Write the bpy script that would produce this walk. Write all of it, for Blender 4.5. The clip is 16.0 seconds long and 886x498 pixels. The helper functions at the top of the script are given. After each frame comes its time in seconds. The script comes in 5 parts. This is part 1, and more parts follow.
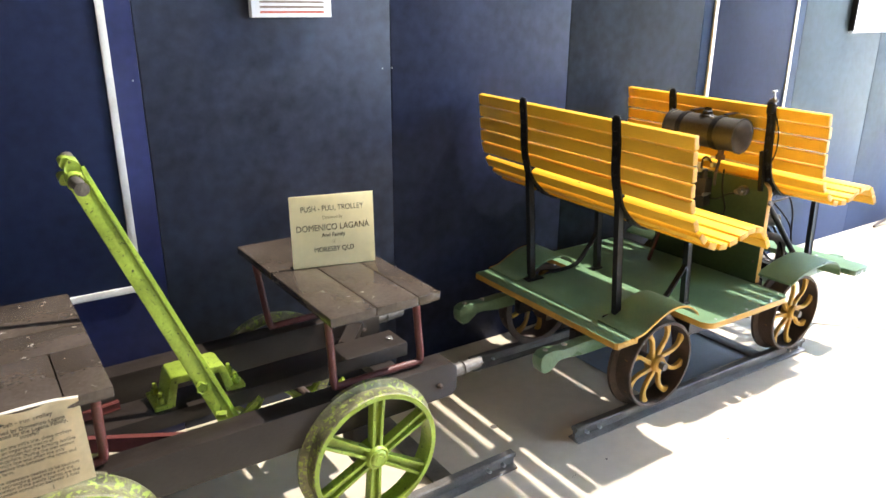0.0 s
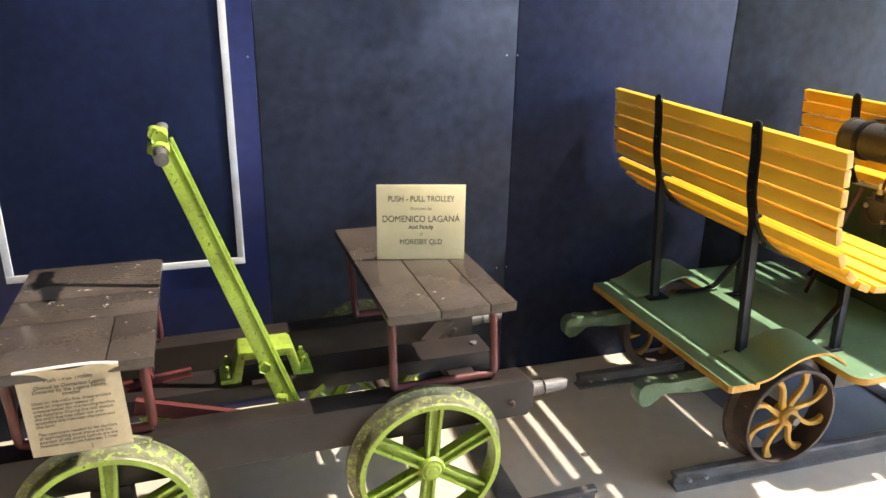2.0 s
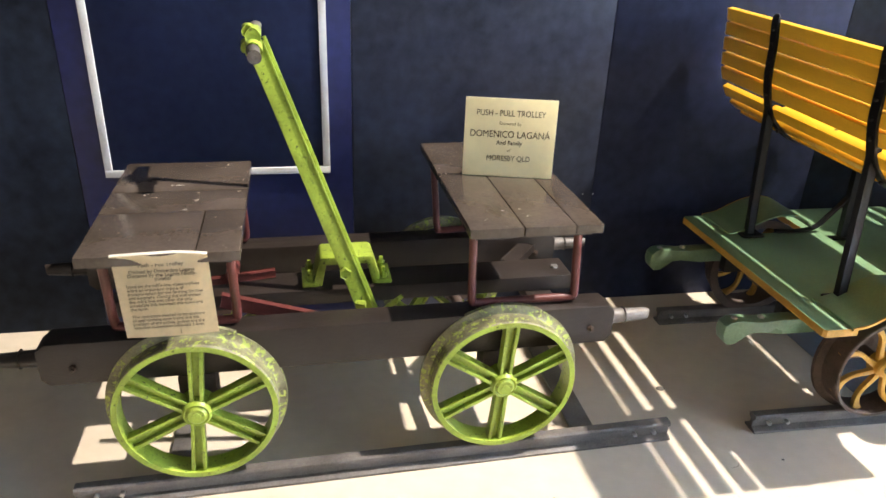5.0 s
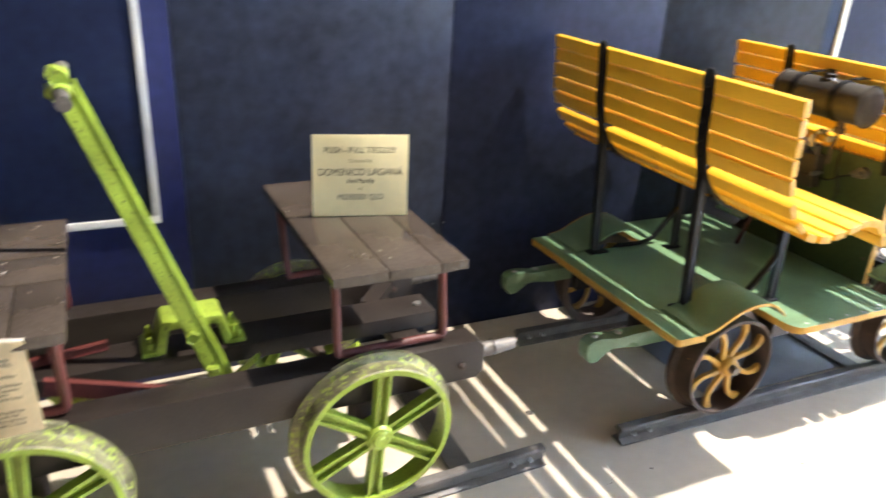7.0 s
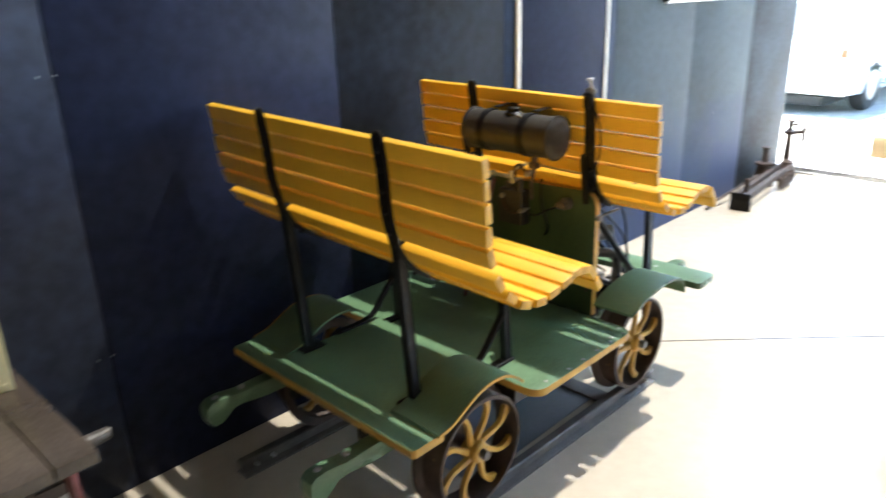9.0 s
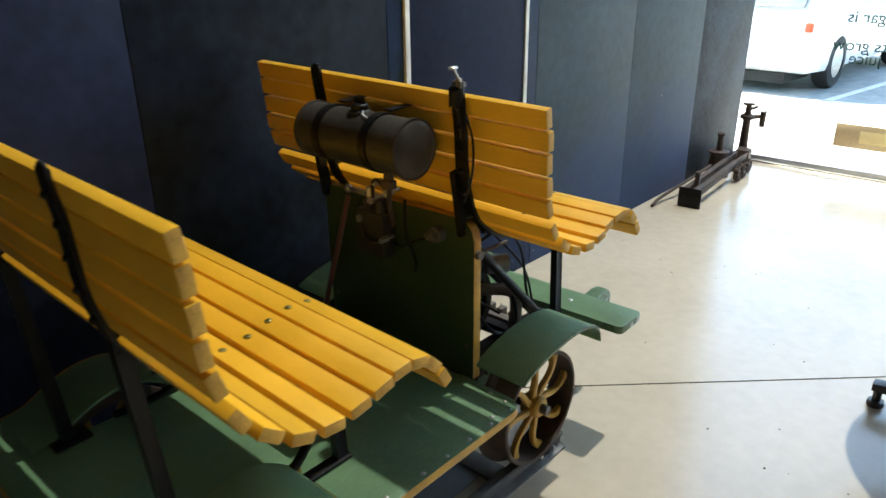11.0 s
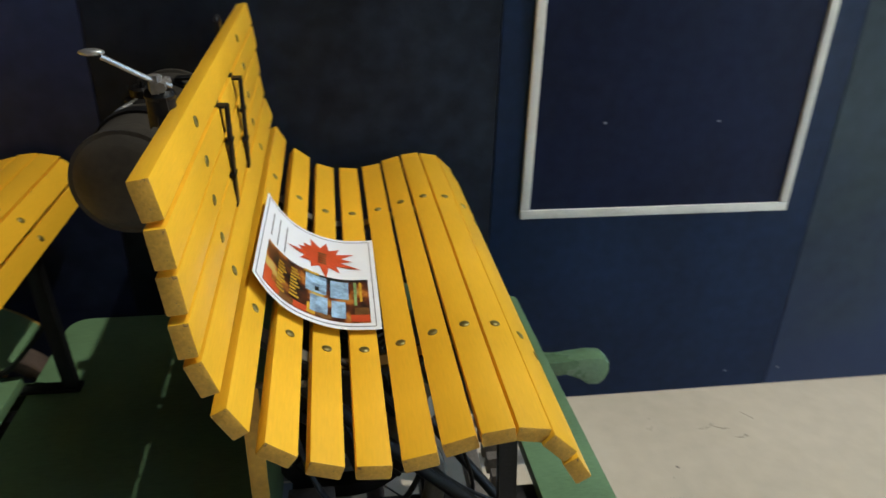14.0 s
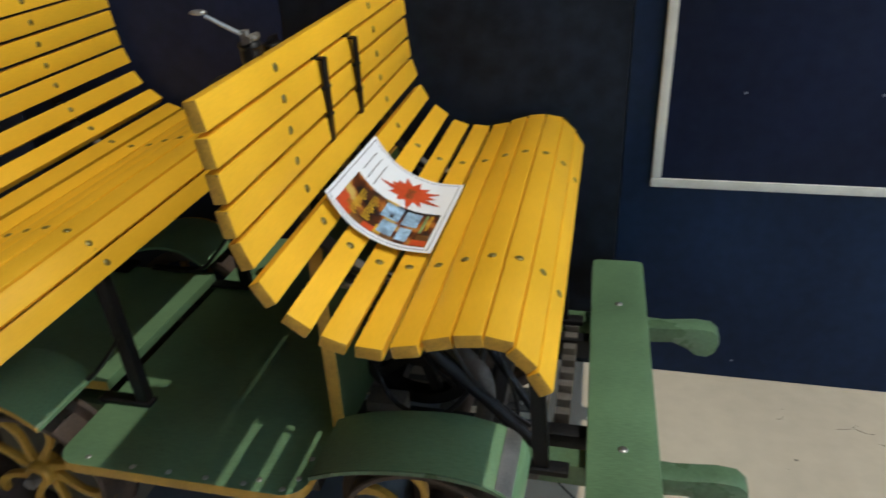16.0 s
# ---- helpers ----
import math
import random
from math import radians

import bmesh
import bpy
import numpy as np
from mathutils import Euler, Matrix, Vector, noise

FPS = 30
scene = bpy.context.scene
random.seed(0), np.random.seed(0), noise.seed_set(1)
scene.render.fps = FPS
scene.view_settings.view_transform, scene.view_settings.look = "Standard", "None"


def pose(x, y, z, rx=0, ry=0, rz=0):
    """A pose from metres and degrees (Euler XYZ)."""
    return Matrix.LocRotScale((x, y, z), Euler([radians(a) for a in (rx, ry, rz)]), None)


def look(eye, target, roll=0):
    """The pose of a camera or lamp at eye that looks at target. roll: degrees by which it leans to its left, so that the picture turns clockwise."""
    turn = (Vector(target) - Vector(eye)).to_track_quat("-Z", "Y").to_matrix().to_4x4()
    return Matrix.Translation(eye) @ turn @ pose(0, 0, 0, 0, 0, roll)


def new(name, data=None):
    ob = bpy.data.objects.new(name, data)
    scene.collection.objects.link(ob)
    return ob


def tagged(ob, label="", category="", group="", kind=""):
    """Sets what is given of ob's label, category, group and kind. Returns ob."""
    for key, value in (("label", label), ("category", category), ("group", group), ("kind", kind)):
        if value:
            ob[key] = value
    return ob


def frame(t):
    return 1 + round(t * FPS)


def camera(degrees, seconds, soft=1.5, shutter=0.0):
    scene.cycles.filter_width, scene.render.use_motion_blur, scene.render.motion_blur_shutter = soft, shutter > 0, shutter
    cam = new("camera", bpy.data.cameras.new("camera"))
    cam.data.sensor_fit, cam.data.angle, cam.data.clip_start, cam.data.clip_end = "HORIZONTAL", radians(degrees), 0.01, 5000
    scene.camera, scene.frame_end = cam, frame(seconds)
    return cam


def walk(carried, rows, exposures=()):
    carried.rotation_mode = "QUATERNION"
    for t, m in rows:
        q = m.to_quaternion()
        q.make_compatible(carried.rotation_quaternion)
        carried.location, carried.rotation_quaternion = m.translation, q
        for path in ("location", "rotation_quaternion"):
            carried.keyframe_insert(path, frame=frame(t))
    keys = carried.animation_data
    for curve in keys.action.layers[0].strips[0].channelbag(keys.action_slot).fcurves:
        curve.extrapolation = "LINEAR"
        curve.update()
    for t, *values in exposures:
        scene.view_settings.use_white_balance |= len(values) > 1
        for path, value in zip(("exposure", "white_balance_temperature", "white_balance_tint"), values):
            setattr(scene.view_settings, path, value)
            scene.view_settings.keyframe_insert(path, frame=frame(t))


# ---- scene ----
cam = camera(63.7, 16.0, shutter=0.4)
PATH = [
    (0, (0.297, 0.09, 1.453), (1.343, 1.668, 0.808), 0.2),
    (0.5, (0.335, 0.115, 1.44), (1.321, 1.703, 0.728), -0.5),
    (1, (0.501, 0.117, 1.434), (1.241, 1.827, 0.707), -1.2),
    (1.5, (0.592, 0.111, 1.432), (1.198, 1.891, 0.75), -0.0),
    (2, (0.619, 0.112, 1.431), (1.201, 1.902, 0.757), 1.2),
    (2.5, (0.625, 0.122, 1.428), (1.233, 1.892, 0.723), 1.7),
    (3, (0.634, 0.118, 1.422), (1.207, 1.891, 0.694), 0.8),
    (3.5, (0.63, 0.124, 1.418), (1.155, 1.899, 0.66), 0.3),
    (4, (0.615, 0.123, 1.412), (1.092, 1.911, 0.654), 0.5),
    (4.2, (0.617, 0.131, 1.407), (1.047, 1.922, 0.628), 0.3),
    (6.3, (0.589, 0.13, 1.326), (0.908, 1.893, 0.438), 3.8),
    (6.5, (0.597, 0.152, 1.339), (0.971, 1.919, 0.48), 3.2),
    (7, (0.577, 0.258, 1.384), (1.379, 1.915, 0.602), 3.2),
    (7.5, (0.577, 0.327, 1.4), (1.614, 1.853, 0.628), 1.7),
    (8, (0.731, 0.378, 1.416), (1.789, 1.931, 0.731), -0.7),
    (8.5, (0.894, 0.376, 1.405), (2.06, 1.87, 0.766), -0.2),
    (9, (1.004, 0.503, 1.411), (2.347, 1.818, 0.728), -1.6),
    (9.2, (1.052, 0.529, 1.415), (2.484, 1.759, 0.754), -1.9),
    (11.3, (1.803, 0.71, 1.366), (3.179, 1.924, 0.569), -0.1),
    (11.5, (1.882, 0.716, 1.363), (3.275, 1.899, 0.549), -0.1),
    (12, (2.155, 0.626, 1.349), (3.432, 1.97, 0.6), 1.7),
    (12.5, (2.36, 0.6, 1.366), (3.516, 2.031, 0.583), 2.4),
    (13, (2.599, 0.739, 1.358), (3.616, 2.218, 0.476), 3.7),
    (13.5, (2.756, 0.844, 1.344), (3.538, 2.449, 0.443), 2.7),
    (14, (3.045, 0.862, 1.316), (3.315, 2.629, 0.42), 1.6),
    (14.5, (3.149, 0.855, 1.315), (3.112, 2.652, 0.437), -0.3),
    (15, (3.256, 0.666, 1.347), (3.288, 2.492, 0.531), 1.4),
    (15.5, (3.367, 0.688, 1.337), (3.233, 2.475, 0.449), -0.3),
    (16, (3.37, 0.71, 1.327), (2.938, 2.418, 0.38), -2.9),
]
SUN, SKY, FLOOD = 5.0, 0.15, 102.0
EXPOSURES = [(0.0, 4.55, 6500, 11), (2.0, 4.65, 6700, 13), (4.2, 4.65, 6700, 13), (6.3, 4.35, 6850, 15), (7.0, 4.65, 6600, 12), (8.0, 4.70, 6300, 9), (8.5, 4.45, 6250, 8), (9.0, 3.70, 6250, 8), (9.2, 3.65, 6250, 7),
             (11.3, 2.42, 6400, 2), (12.5, 2.28, 6400, 2), (13.2, 2.28, 6450, 2), (14.0, 2.15, 6550, 3), (15.0, 2.05, 6600, 4), (16.0, 2.05, 6600, 4)]
walk(cam, [(t, look(eye, target, roll)) for t, eye, target, roll in PATH], EXPOSURES)

# ---- light ----
SUN_WAY = Vector((-0.12, -0.75, -1.0)).normalized()
world = bpy.data.worlds.new("sky")
scene.world = world
world.use_nodes = True
wn = world.node_tree
sky = wn.nodes.new("ShaderNodeTexSky")
sky.sky_type = "NISHITA"
sky.sun_disc = False
sky.sun_elevation = math.asin(-SUN_WAY.z)
sky.sun_rotation = math.atan2(-SUN_WAY.x, -SUN_WAY.y)
wn.links.new(sky.outputs[0], wn.nodes["Background"].inputs[0])
wn.nodes["Background"].inputs[1].default_value = SKY
sun = new("sun", bpy.data.lights.new("sun", "SUN"))
sun.data.energy, sun.data.angle, sun.data.color = SUN, radians(0.9), (1.0, 0.93, 0.82)
sun.matrix_world = look((8, 2, 9), Vector((8, 2, 9)) + SUN_WAY)
# the high flood lamp over the shop front, which throws the bench shadows
FLOOD_AT = Vector((6.50, 1.30, 8.10))
flood = new("flood_lamp", bpy.data.lights.new("flood_lamp", "AREA"))
flood.data.shape, flood.data.size, flood.data.energy, flood.data.color = "DISK", 0.14, FLOOD, (1.0, 0.95, 0.87)
flood.matrix_world = look(FLOOD_AT, (2.2, 1.9, 0.3))

# ---- materials ----
def nodes_of(name):
    m = bpy.data.materials.new(name)
    m.use_nodes = True
    return m, m.node_tree, m.node_tree.nodes["Principled BSDF"]


def paint(name, col, rough=0.45, var=0.15, scale=6.0, bump=0.08, chip=None, chip_amount=0.62, chip_scale=40.0, grain=None, metal=0.0, coat=0.0, each=0.0, spec=0.5):
    """Painted or bare surface: two scales of tone, fine relief, optional chips showing another colour, optional stretched grain."""
    m, nt, b = nodes_of(name)
    L, N = nt.links, nt.nodes
    co = N.new("ShaderNodeTexCoord")
    src = co.outputs["Object"]
    if grain:
        mp = N.new("ShaderNodeMapping")
        mp.inputs["Scale"].default_value = grain
        L.new(src, mp.inputs[0])
        gsrc = mp.outputs[0]
    else:
        gsrc = src
    big = N.new("ShaderNodeTexNoise")
    big.inputs["Scale"].default_value, big.inputs["Detail"].default_value = scale, 4
    L.new(src, big.inputs[0])
    fine = N.new("ShaderNodeTexNoise")
    fine.inputs["Scale"].default_value, fine.inputs["Detail"].default_value = scale * 14, 5
    L.new(gsrc, fine.inputs[0])
    mix = N.new("ShaderNodeMath")
    mix.operation = "MULTIPLY_ADD"
    L.new(big.outputs[0], mix.inputs[0])
    mix.inputs[1].default_value = 0.65
    half = N.new("ShaderNodeMath")
    half.operation = "MULTIPLY"
    half.inputs[1].default_value = 0.35
    L.new(fine.outputs[0], half.inputs[0])
    L.new(half.outputs[0], mix.inputs[2])
    ramp = N.new("ShaderNodeValToRGB")
    lo = [max(0.0, c * (1 - var * 1.6)) for c in col]
    hi = [min(1.0, c * (1 + var * 1.6)) for c in col]
    ramp.color_ramp.elements[0].position, ramp.color_ramp.elements[0].color = 0.32, (*lo, 1)
    ramp.color_ramp.elements[1].position, ramp.color_ramp.elements[1].color = 0.68, (*hi, 1)
    L.new(mix.outputs[0], ramp.inputs[0])
    colour = ramp.outputs[0]
    if each:
        info = N.new("ShaderNodeObjectInfo")
        hsv = N.new("ShaderNodeHueSaturation")
        mr = N.new("ShaderNodeMapRange")
        mr.inputs[3].default_value, mr.inputs[4].default_value = 1 - each, 1 + each
        L.new(info.outputs["Random"], mr.inputs[0])
        L.new(mr.outputs[0], hsv.inputs["Value"])
        L.new(colour, hsv.inputs["Color"])
        colour = hsv.outputs[0]
    if chip:
        cn = N.new("ShaderNodeTexNoise")
        cn.inputs["Scale"].default_value, cn.inputs["Detail"].default_value, cn.inputs["Roughness"].default_value = chip_scale, 6, 0.65
        L.new(src, cn.inputs[0])
        cr = N.new("ShaderNodeValToRGB")
        cr.color_ramp.elements[0].position, cr.color_ramp.elements[1].position = chip_amount, chip_amount + 0.03
        L.new(cn.outputs[0], cr.inputs[0])
        mx = N.new("ShaderNodeMix")
        mx.data_type = "RGBA"
        L.new(cr.outputs[0], mx.inputs[0])
        L.new(colour, mx.inputs[6])
        mx.inputs[7].default_value = (*chip, 1)
        colour = mx.outputs[2]
    L.new(colour, b.inputs["Base Color"])
    rr = N.new("ShaderNodeMapRange")
    rr.inputs[3].default_value, rr.inputs[4].default_value = max(0.05, rough - 0.1), min(1, rough + 0.12)
    L.new(big.outputs[0], rr.inputs[0])
    L.new(rr.outputs[0], b.inputs["Roughness"])
    b.inputs["Metallic"].default_value = metal
    b.inputs["Specular IOR Level"].default_value = spec
    b.inputs["Coat Weight"].default_value = coat
    b.inputs["Coat Roughness"].default_value = 0.15
    if bump:
        bp = N.new("ShaderNodeBump")
        bp.inputs["Strength"].default_value, bp.inputs["Distance"].default_value = bump, 0.01
        L.new(fine.outputs[0], bp.inputs["Height"])
        L.new(bp.outputs[0], b.inputs["Normal"])
    return m


NAVY = paint("navy_board_paint", (0.013, 0.018, 0.072), 0.36, 0.25, 2.0, 0.05, spec=0.3)
SLATE = paint("slate_board_paint", (0.029, 0.0355, 0.059), 0.45, 0.38, 1.6, 0.06, spec=0.2)
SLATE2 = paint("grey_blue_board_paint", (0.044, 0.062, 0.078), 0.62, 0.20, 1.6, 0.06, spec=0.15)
# these boards turn bluer towards the bottom, the blend broken up by noise
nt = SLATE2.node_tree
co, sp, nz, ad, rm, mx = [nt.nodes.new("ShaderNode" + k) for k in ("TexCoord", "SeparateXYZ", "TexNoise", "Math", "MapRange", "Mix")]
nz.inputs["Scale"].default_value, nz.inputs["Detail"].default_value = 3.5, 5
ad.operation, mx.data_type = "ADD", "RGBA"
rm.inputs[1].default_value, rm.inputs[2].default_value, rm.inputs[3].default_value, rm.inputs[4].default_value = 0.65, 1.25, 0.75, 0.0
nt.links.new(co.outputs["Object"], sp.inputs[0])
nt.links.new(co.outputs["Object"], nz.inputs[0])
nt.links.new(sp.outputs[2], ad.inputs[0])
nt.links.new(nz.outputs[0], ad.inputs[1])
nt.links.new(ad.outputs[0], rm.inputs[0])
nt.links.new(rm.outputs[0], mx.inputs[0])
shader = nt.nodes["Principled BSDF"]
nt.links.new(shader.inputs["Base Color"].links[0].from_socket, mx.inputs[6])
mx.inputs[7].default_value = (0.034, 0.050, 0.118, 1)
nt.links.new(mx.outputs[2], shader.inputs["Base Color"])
VIOLET = paint("violet_navy_board_paint", (0.014, 0.019, 0.044), 0.55, 0.40, 1.6, 0.06, spec=0.13)
STAIN = paint("stained_dark_board_paint", (0.022, 0.030, 0.041), 0.62, 0.55, 3.0, 0.10, spec=0.15)
INKY = paint("dark_inset_board_paint", (0.010, 0.015, 0.039), 0.65, 0.25, 2.0, 0.05, spec=0.1)
SLATE3 = paint("near_black_board_paint", (0.009, 0.0125, 0.020), 0.65, 0.60, 1.6, 0.06, spec=0.1)
NAVY2 = paint("teal_navy_board_paint", (0.010, 0.022, 0.055), 0.6, 0.25, 2.0, 0.05, spec=0.12)
TRIMW = paint("off_white_trim_paint", (0.62, 0.61, 0.57), 0.5, 0.10, 9.0, 0.05)
CREAMF = paint("cream_sealed_concrete", (0.58, 0.50, 0.385), 0.19, 0.07, 1.4, 0.008, chip=(0.30, 0.25, 0.19), chip_amount=0.74, chip_scale=26, spec=0.9)
JOINT = paint("dark_floor_joint", (0.07, 0.06, 0.05), 0.8, 0.2, 20, 0.1)
PLASTER = paint("grey_room_plaster", (0.07, 0.07, 0.075), 0.85, 0.08, 2.0, 0.05)
CEIL = paint("white_ceiling_paint", (0.30, 0.295, 0.29), 0.9, 0.05, 2.0, 0.02)
BROWN = paint("dark_brown_paint", (0.023, 0.0175, 0.0145), 0.36, 0.22, 7.0, 0.10, chip=(0.22, 0.18, 0.15), chip_amount=0.745, chip_scale=22, grain=(1, 4, 4), spec=0.35)
BROWNTOP = paint("brown_seat_board_paint", (0.066, 0.051, 0.040), 0.19, 0.20, 7.0, 0.02, chip=(0.40, 0.36, 0.32), chip_amount=0.665, chip_scale=34, each=0.07)
REDOX = paint("red_oxide_paint", (0.095, 0.021, 0.017), 0.45, 0.25, 12.0, 0.1, chip=(0.05, 0.03, 0.025), chip_amount=0.72, chip_scale=35)
LIME = paint("lime_green_paint", (0.27, 0.36, 0.045), 0.36, 0.22, 9.0, 0.14, chip=(0.045, 0.05, 0.015), chip_amount=0.610, chip_scale=95)
TREAD = paint("worn_steel_tread", (0.20, 0.19, 0.11), 0.45, 0.40, 22.0, 0.3, chip=(0.36, 0.44, 0.10), chip_amount=0.545, chip_scale=70, metal=0.35)
YELLOW = paint("golden_yellow_slat_paint", (0.79, 0.43, 0.027), 0.34, 0.065, 5.0, 0.012, grain=(5, 0.6, 5), coat=0.15, each=0.10, chip=(0.42, 0.20, 0.03), chip_amount=0.74, chip_scale=14)
YELLOWE = paint("worn_ochre_end_grain", (0.56, 0.29, 0.035), 0.55, 0.22, 18.0, 0.12, chip=(0.20, 0.11, 0.04), chip_amount=0.62, chip_scale=60)
YELLOWD = paint("ochre_edge_paint", (0.50, 0.27, 0.04), 0.42, 0.18, 10.0, 0.08, chip=(0.22, 0.13, 0.05), chip_amount=0.68, chip_scale=40)
GREEN = paint("sage_green_deck_paint", (0.124, 0.218, 0.114), 0.36, 0.22, 4.0, 0.05, grain=(1, 6, 6), each=0.05)
GREEND = paint("dark_green_panel_paint", (0.036, 0.062, 0.026), 0.42, 0.18, 4.0, 0.06, spec=0.3)
GREENP = paint("glossy_green_timber_paint", (0.095, 0.165, 0.090), 0.28, 0.2, 8.0, 0.12, chip=(0.30, 0.34, 0.26), chip_amount=0.70, chip_scale=18)
BLACK = paint("black_iron_paint", (0.007, 0.007, 0.008), 0.42, 0.3, 14.0, 0.12, spec=0.25)
ENGINE = paint("oily_black_engine_iron", (0.010, 0.009, 0.0085), 0.42, 0.5, 20.0, 0.25, metal=0.3, spec=0.3)
TANKM = paint("grey_brown_tank_paint", (0.042, 0.038, 0.033), 0.42, 0.25, 7.0, 0.10, spec=0.35)
RUST = paint("dark_rusty_iron", (0.062, 0.040, 0.030), 0.62, 0.40, 14.0, 0.3)
RAILM = paint("dull_dark_rail_steel", (0.120, 0.108, 0.097), 0.50, 0.28, 12.0, 0.18, metal=0.12)
STEEL = paint("bright_worn_steel", (0.46, 0.45, 0.43), 0.32, 0.18, 20.0, 0.1, metal=0.85)
BOLT = paint("dull_greenish_bolt", (0.22, 0.18, 0.06), 0.35, 0.25, 40.0, 0.1, metal=0.6)
BRASS = paint("gold_engraved_plate", (0.86, 0.74, 0.42), 0.36, 0.05, 3.0, 0.02)
INK = paint("brown_lettering", (0.09, 0.055, 0.02), 0.5, 0.05, 9, 0)
INKL = paint("faded_lettering", (0.34, 0.25, 0.11), 0.5, 0.05, 9, 0)
PARCH = paint("aged_parchment_card", (0.78, 0.63, 0.38), 0.6, 0.08, 6.0, 0.05)
PARCHE = paint("pale_card_edge", (0.75, 0.68, 0.56), 0.7, 0.05, 9.0, 0.05)
INKG = paint("grey_brown_print", (0.17, 0.12, 0.075), 0.6, 0.05, 9, 0)
PAPER = paint("white_paper", (0.80, 0.81, 0.84), 0.4, 0.02, 6.0, 0.01)
PRED = paint("orange_red_print", (0.55, 0.07, 0.02), 0.4, 0.1, 30, 0)
PBLACK = paint("black_print", (0.02, 0.017, 0.016), 0.4, 0.3, 40, 0)
PYEL = paint("yellow_print", (0.58, 0.33, 0.03), 0.4, 0.25, 60, 0)
PBLUE = paint("pale_blue_print", (0.28, 0.42, 0.70), 0.4, 0.5, 50, 0)
PBROWN = paint("brown_print", (0.16, 0.07, 0.02), 0.4, 0.4, 40, 0)
PGREEN = paint("photo_green_print", (0.20, 0.30, 0.12), 0.4, 0.6, 20, 0)
PPIC, nt, b = nodes_of("blotchy_photo_print")
co, nz, rp = nt.nodes.new("ShaderNodeTexCoord"), nt.nodes.new("ShaderNodeTexNoise"), nt.nodes.new("ShaderNodeValToRGB")
nz.inputs["Scale"].default_value, nz.inputs["Detail"].default_value = 22, 5
for at, colour in ((0.36, (0.012, 0.010, 0.010, 1)), (0.47, (0.11, 0.03, 0.010, 1)), (0.54, (0.42, 0.13, 0.02, 1)), (0.62, (0.55, 0.38, 0.10, 1))):
    rp.color_ramp.elements.new(at).color = colour
rp.color_ramp.elements.remove(rp.color_ramp.elements[-1])
nt.links.new(co.outputs["Object"], nz.inputs[0])
nt.links.new(nz.outputs[0], rp.inputs[0])
nt.links.new(rp.outputs[0], b.inputs["Base Color"])
b.inputs["Roughness"].default_value = 0.35
GREY = paint("grey_chair_vinyl", (0.20, 0.19, 0.195), 0.5, 0.1, 14.0, 0.1)
PLASTIC = paint("black_chair_plastic", (0.012, 0.012, 0.014), 0.4, 0.1, 14.0, 0.08)
SHEET = paint("blue_grey_mat", (0.20, 0.22, 0.25), 0.4, 0.08, 5.0, 0.03)
ALU = paint("grey_aluminium", (0.30, 0.31, 0.32), 0.4, 0.1, 12.0, 0.05, metal=0.7)
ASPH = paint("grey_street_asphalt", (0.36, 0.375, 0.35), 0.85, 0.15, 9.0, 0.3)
PAVE = paint("pale_pavers", (0.52, 0.50, 0.46), 0.8, 0.12, 5.0, 0.1, each=0.08)
LINE = paint("white_road_paint", (0.75, 0.75, 0.73), 0.7, 0.06, 9.0, 0.05)
CARW = paint("white_car_paint", (0.72, 0.73, 0.74), 0.25, 0.03, 3.0, 0, coat=0.5)
RUBBER = paint("tyre_rubber", (0.02, 0.02, 0.02), 0.7, 0.2, 20.0, 0.1)
TINT = paint("dark_car_glass", (0.16, 0.18, 0.20), 0.08, 0.1, 3.0, 0)
VINYL = paint("green_vinyl_lettering", (0.03, 0.10, 0.075), 0.5, 0.05, 9, 0)
STICK = paint("beige_window_sticker", (0.60, 0.48, 0.30), 0.5, 0.1, 5, 0)
FACADE = paint("pale_rendered_facade", (0.60, 0.58, 0.55), 0.85, 0.08, 0.6, 0.1)

GLASS, gt, gb = nodes_of("clear_glass")
gb.inputs["Base Color"].default_value = (0.96, 0.98, 0.97, 1)
gb.inputs["Roughness"].default_value = 0.0
gb.inputs["Transmission Weight"].default_value = 1.0
gb.inputs["IOR"].default_value = 1.01


# ---- mesh helpers ----
def box(bm, lo, hi, bevel=0.0, m=None):
    r = bmesh.ops.create_cube(bm, size=1.0)
    vs = r["verts"]
    c = [(a + b) / 2 for a, b in zip(lo, hi)]
    d = [b - a for a, b in zip(lo, hi)]
    for v in vs:
        v.co = Vector((c[0] + v.co.x * d[0], c[1] + v.co.y * d[1], c[2] + v.co.z * d[2]))
        if m:
            v.co = m @ v.co
    if bevel:
        es = list({e for v in vs for e in v.link_edges})
        bmesh.ops.bevel(bm, geom=es, offset=bevel, segments=2, profile=0.6, affect="EDGES")
    return bm


def axes(a, b, up=(0, 0, 1)):
    a, b = Vector(a), Vector(b)
    z = (b - a).normalized()
    u = Vector(up)
    if abs(z.dot(u)) > 0.98:
        u = Vector((1, 0, 0))
    x = u.cross(z).normalized()
    y = z.cross(x)
    return Matrix(((x.x, y.x, z.x, a.x), (x.y, y.y, z.y, a.y), (x.z, y.z, z.z, a.z), (0, 0, 0, 1))), (b - a).length


def bar(bm, a, b, w, h, bevel=0.003, up=(0, 0, 1)):
    m, n = axes(a, b, up)
    return box(bm, (-w / 2, -h / 2, 0), (w / 2, h / 2, n), bevel, m)


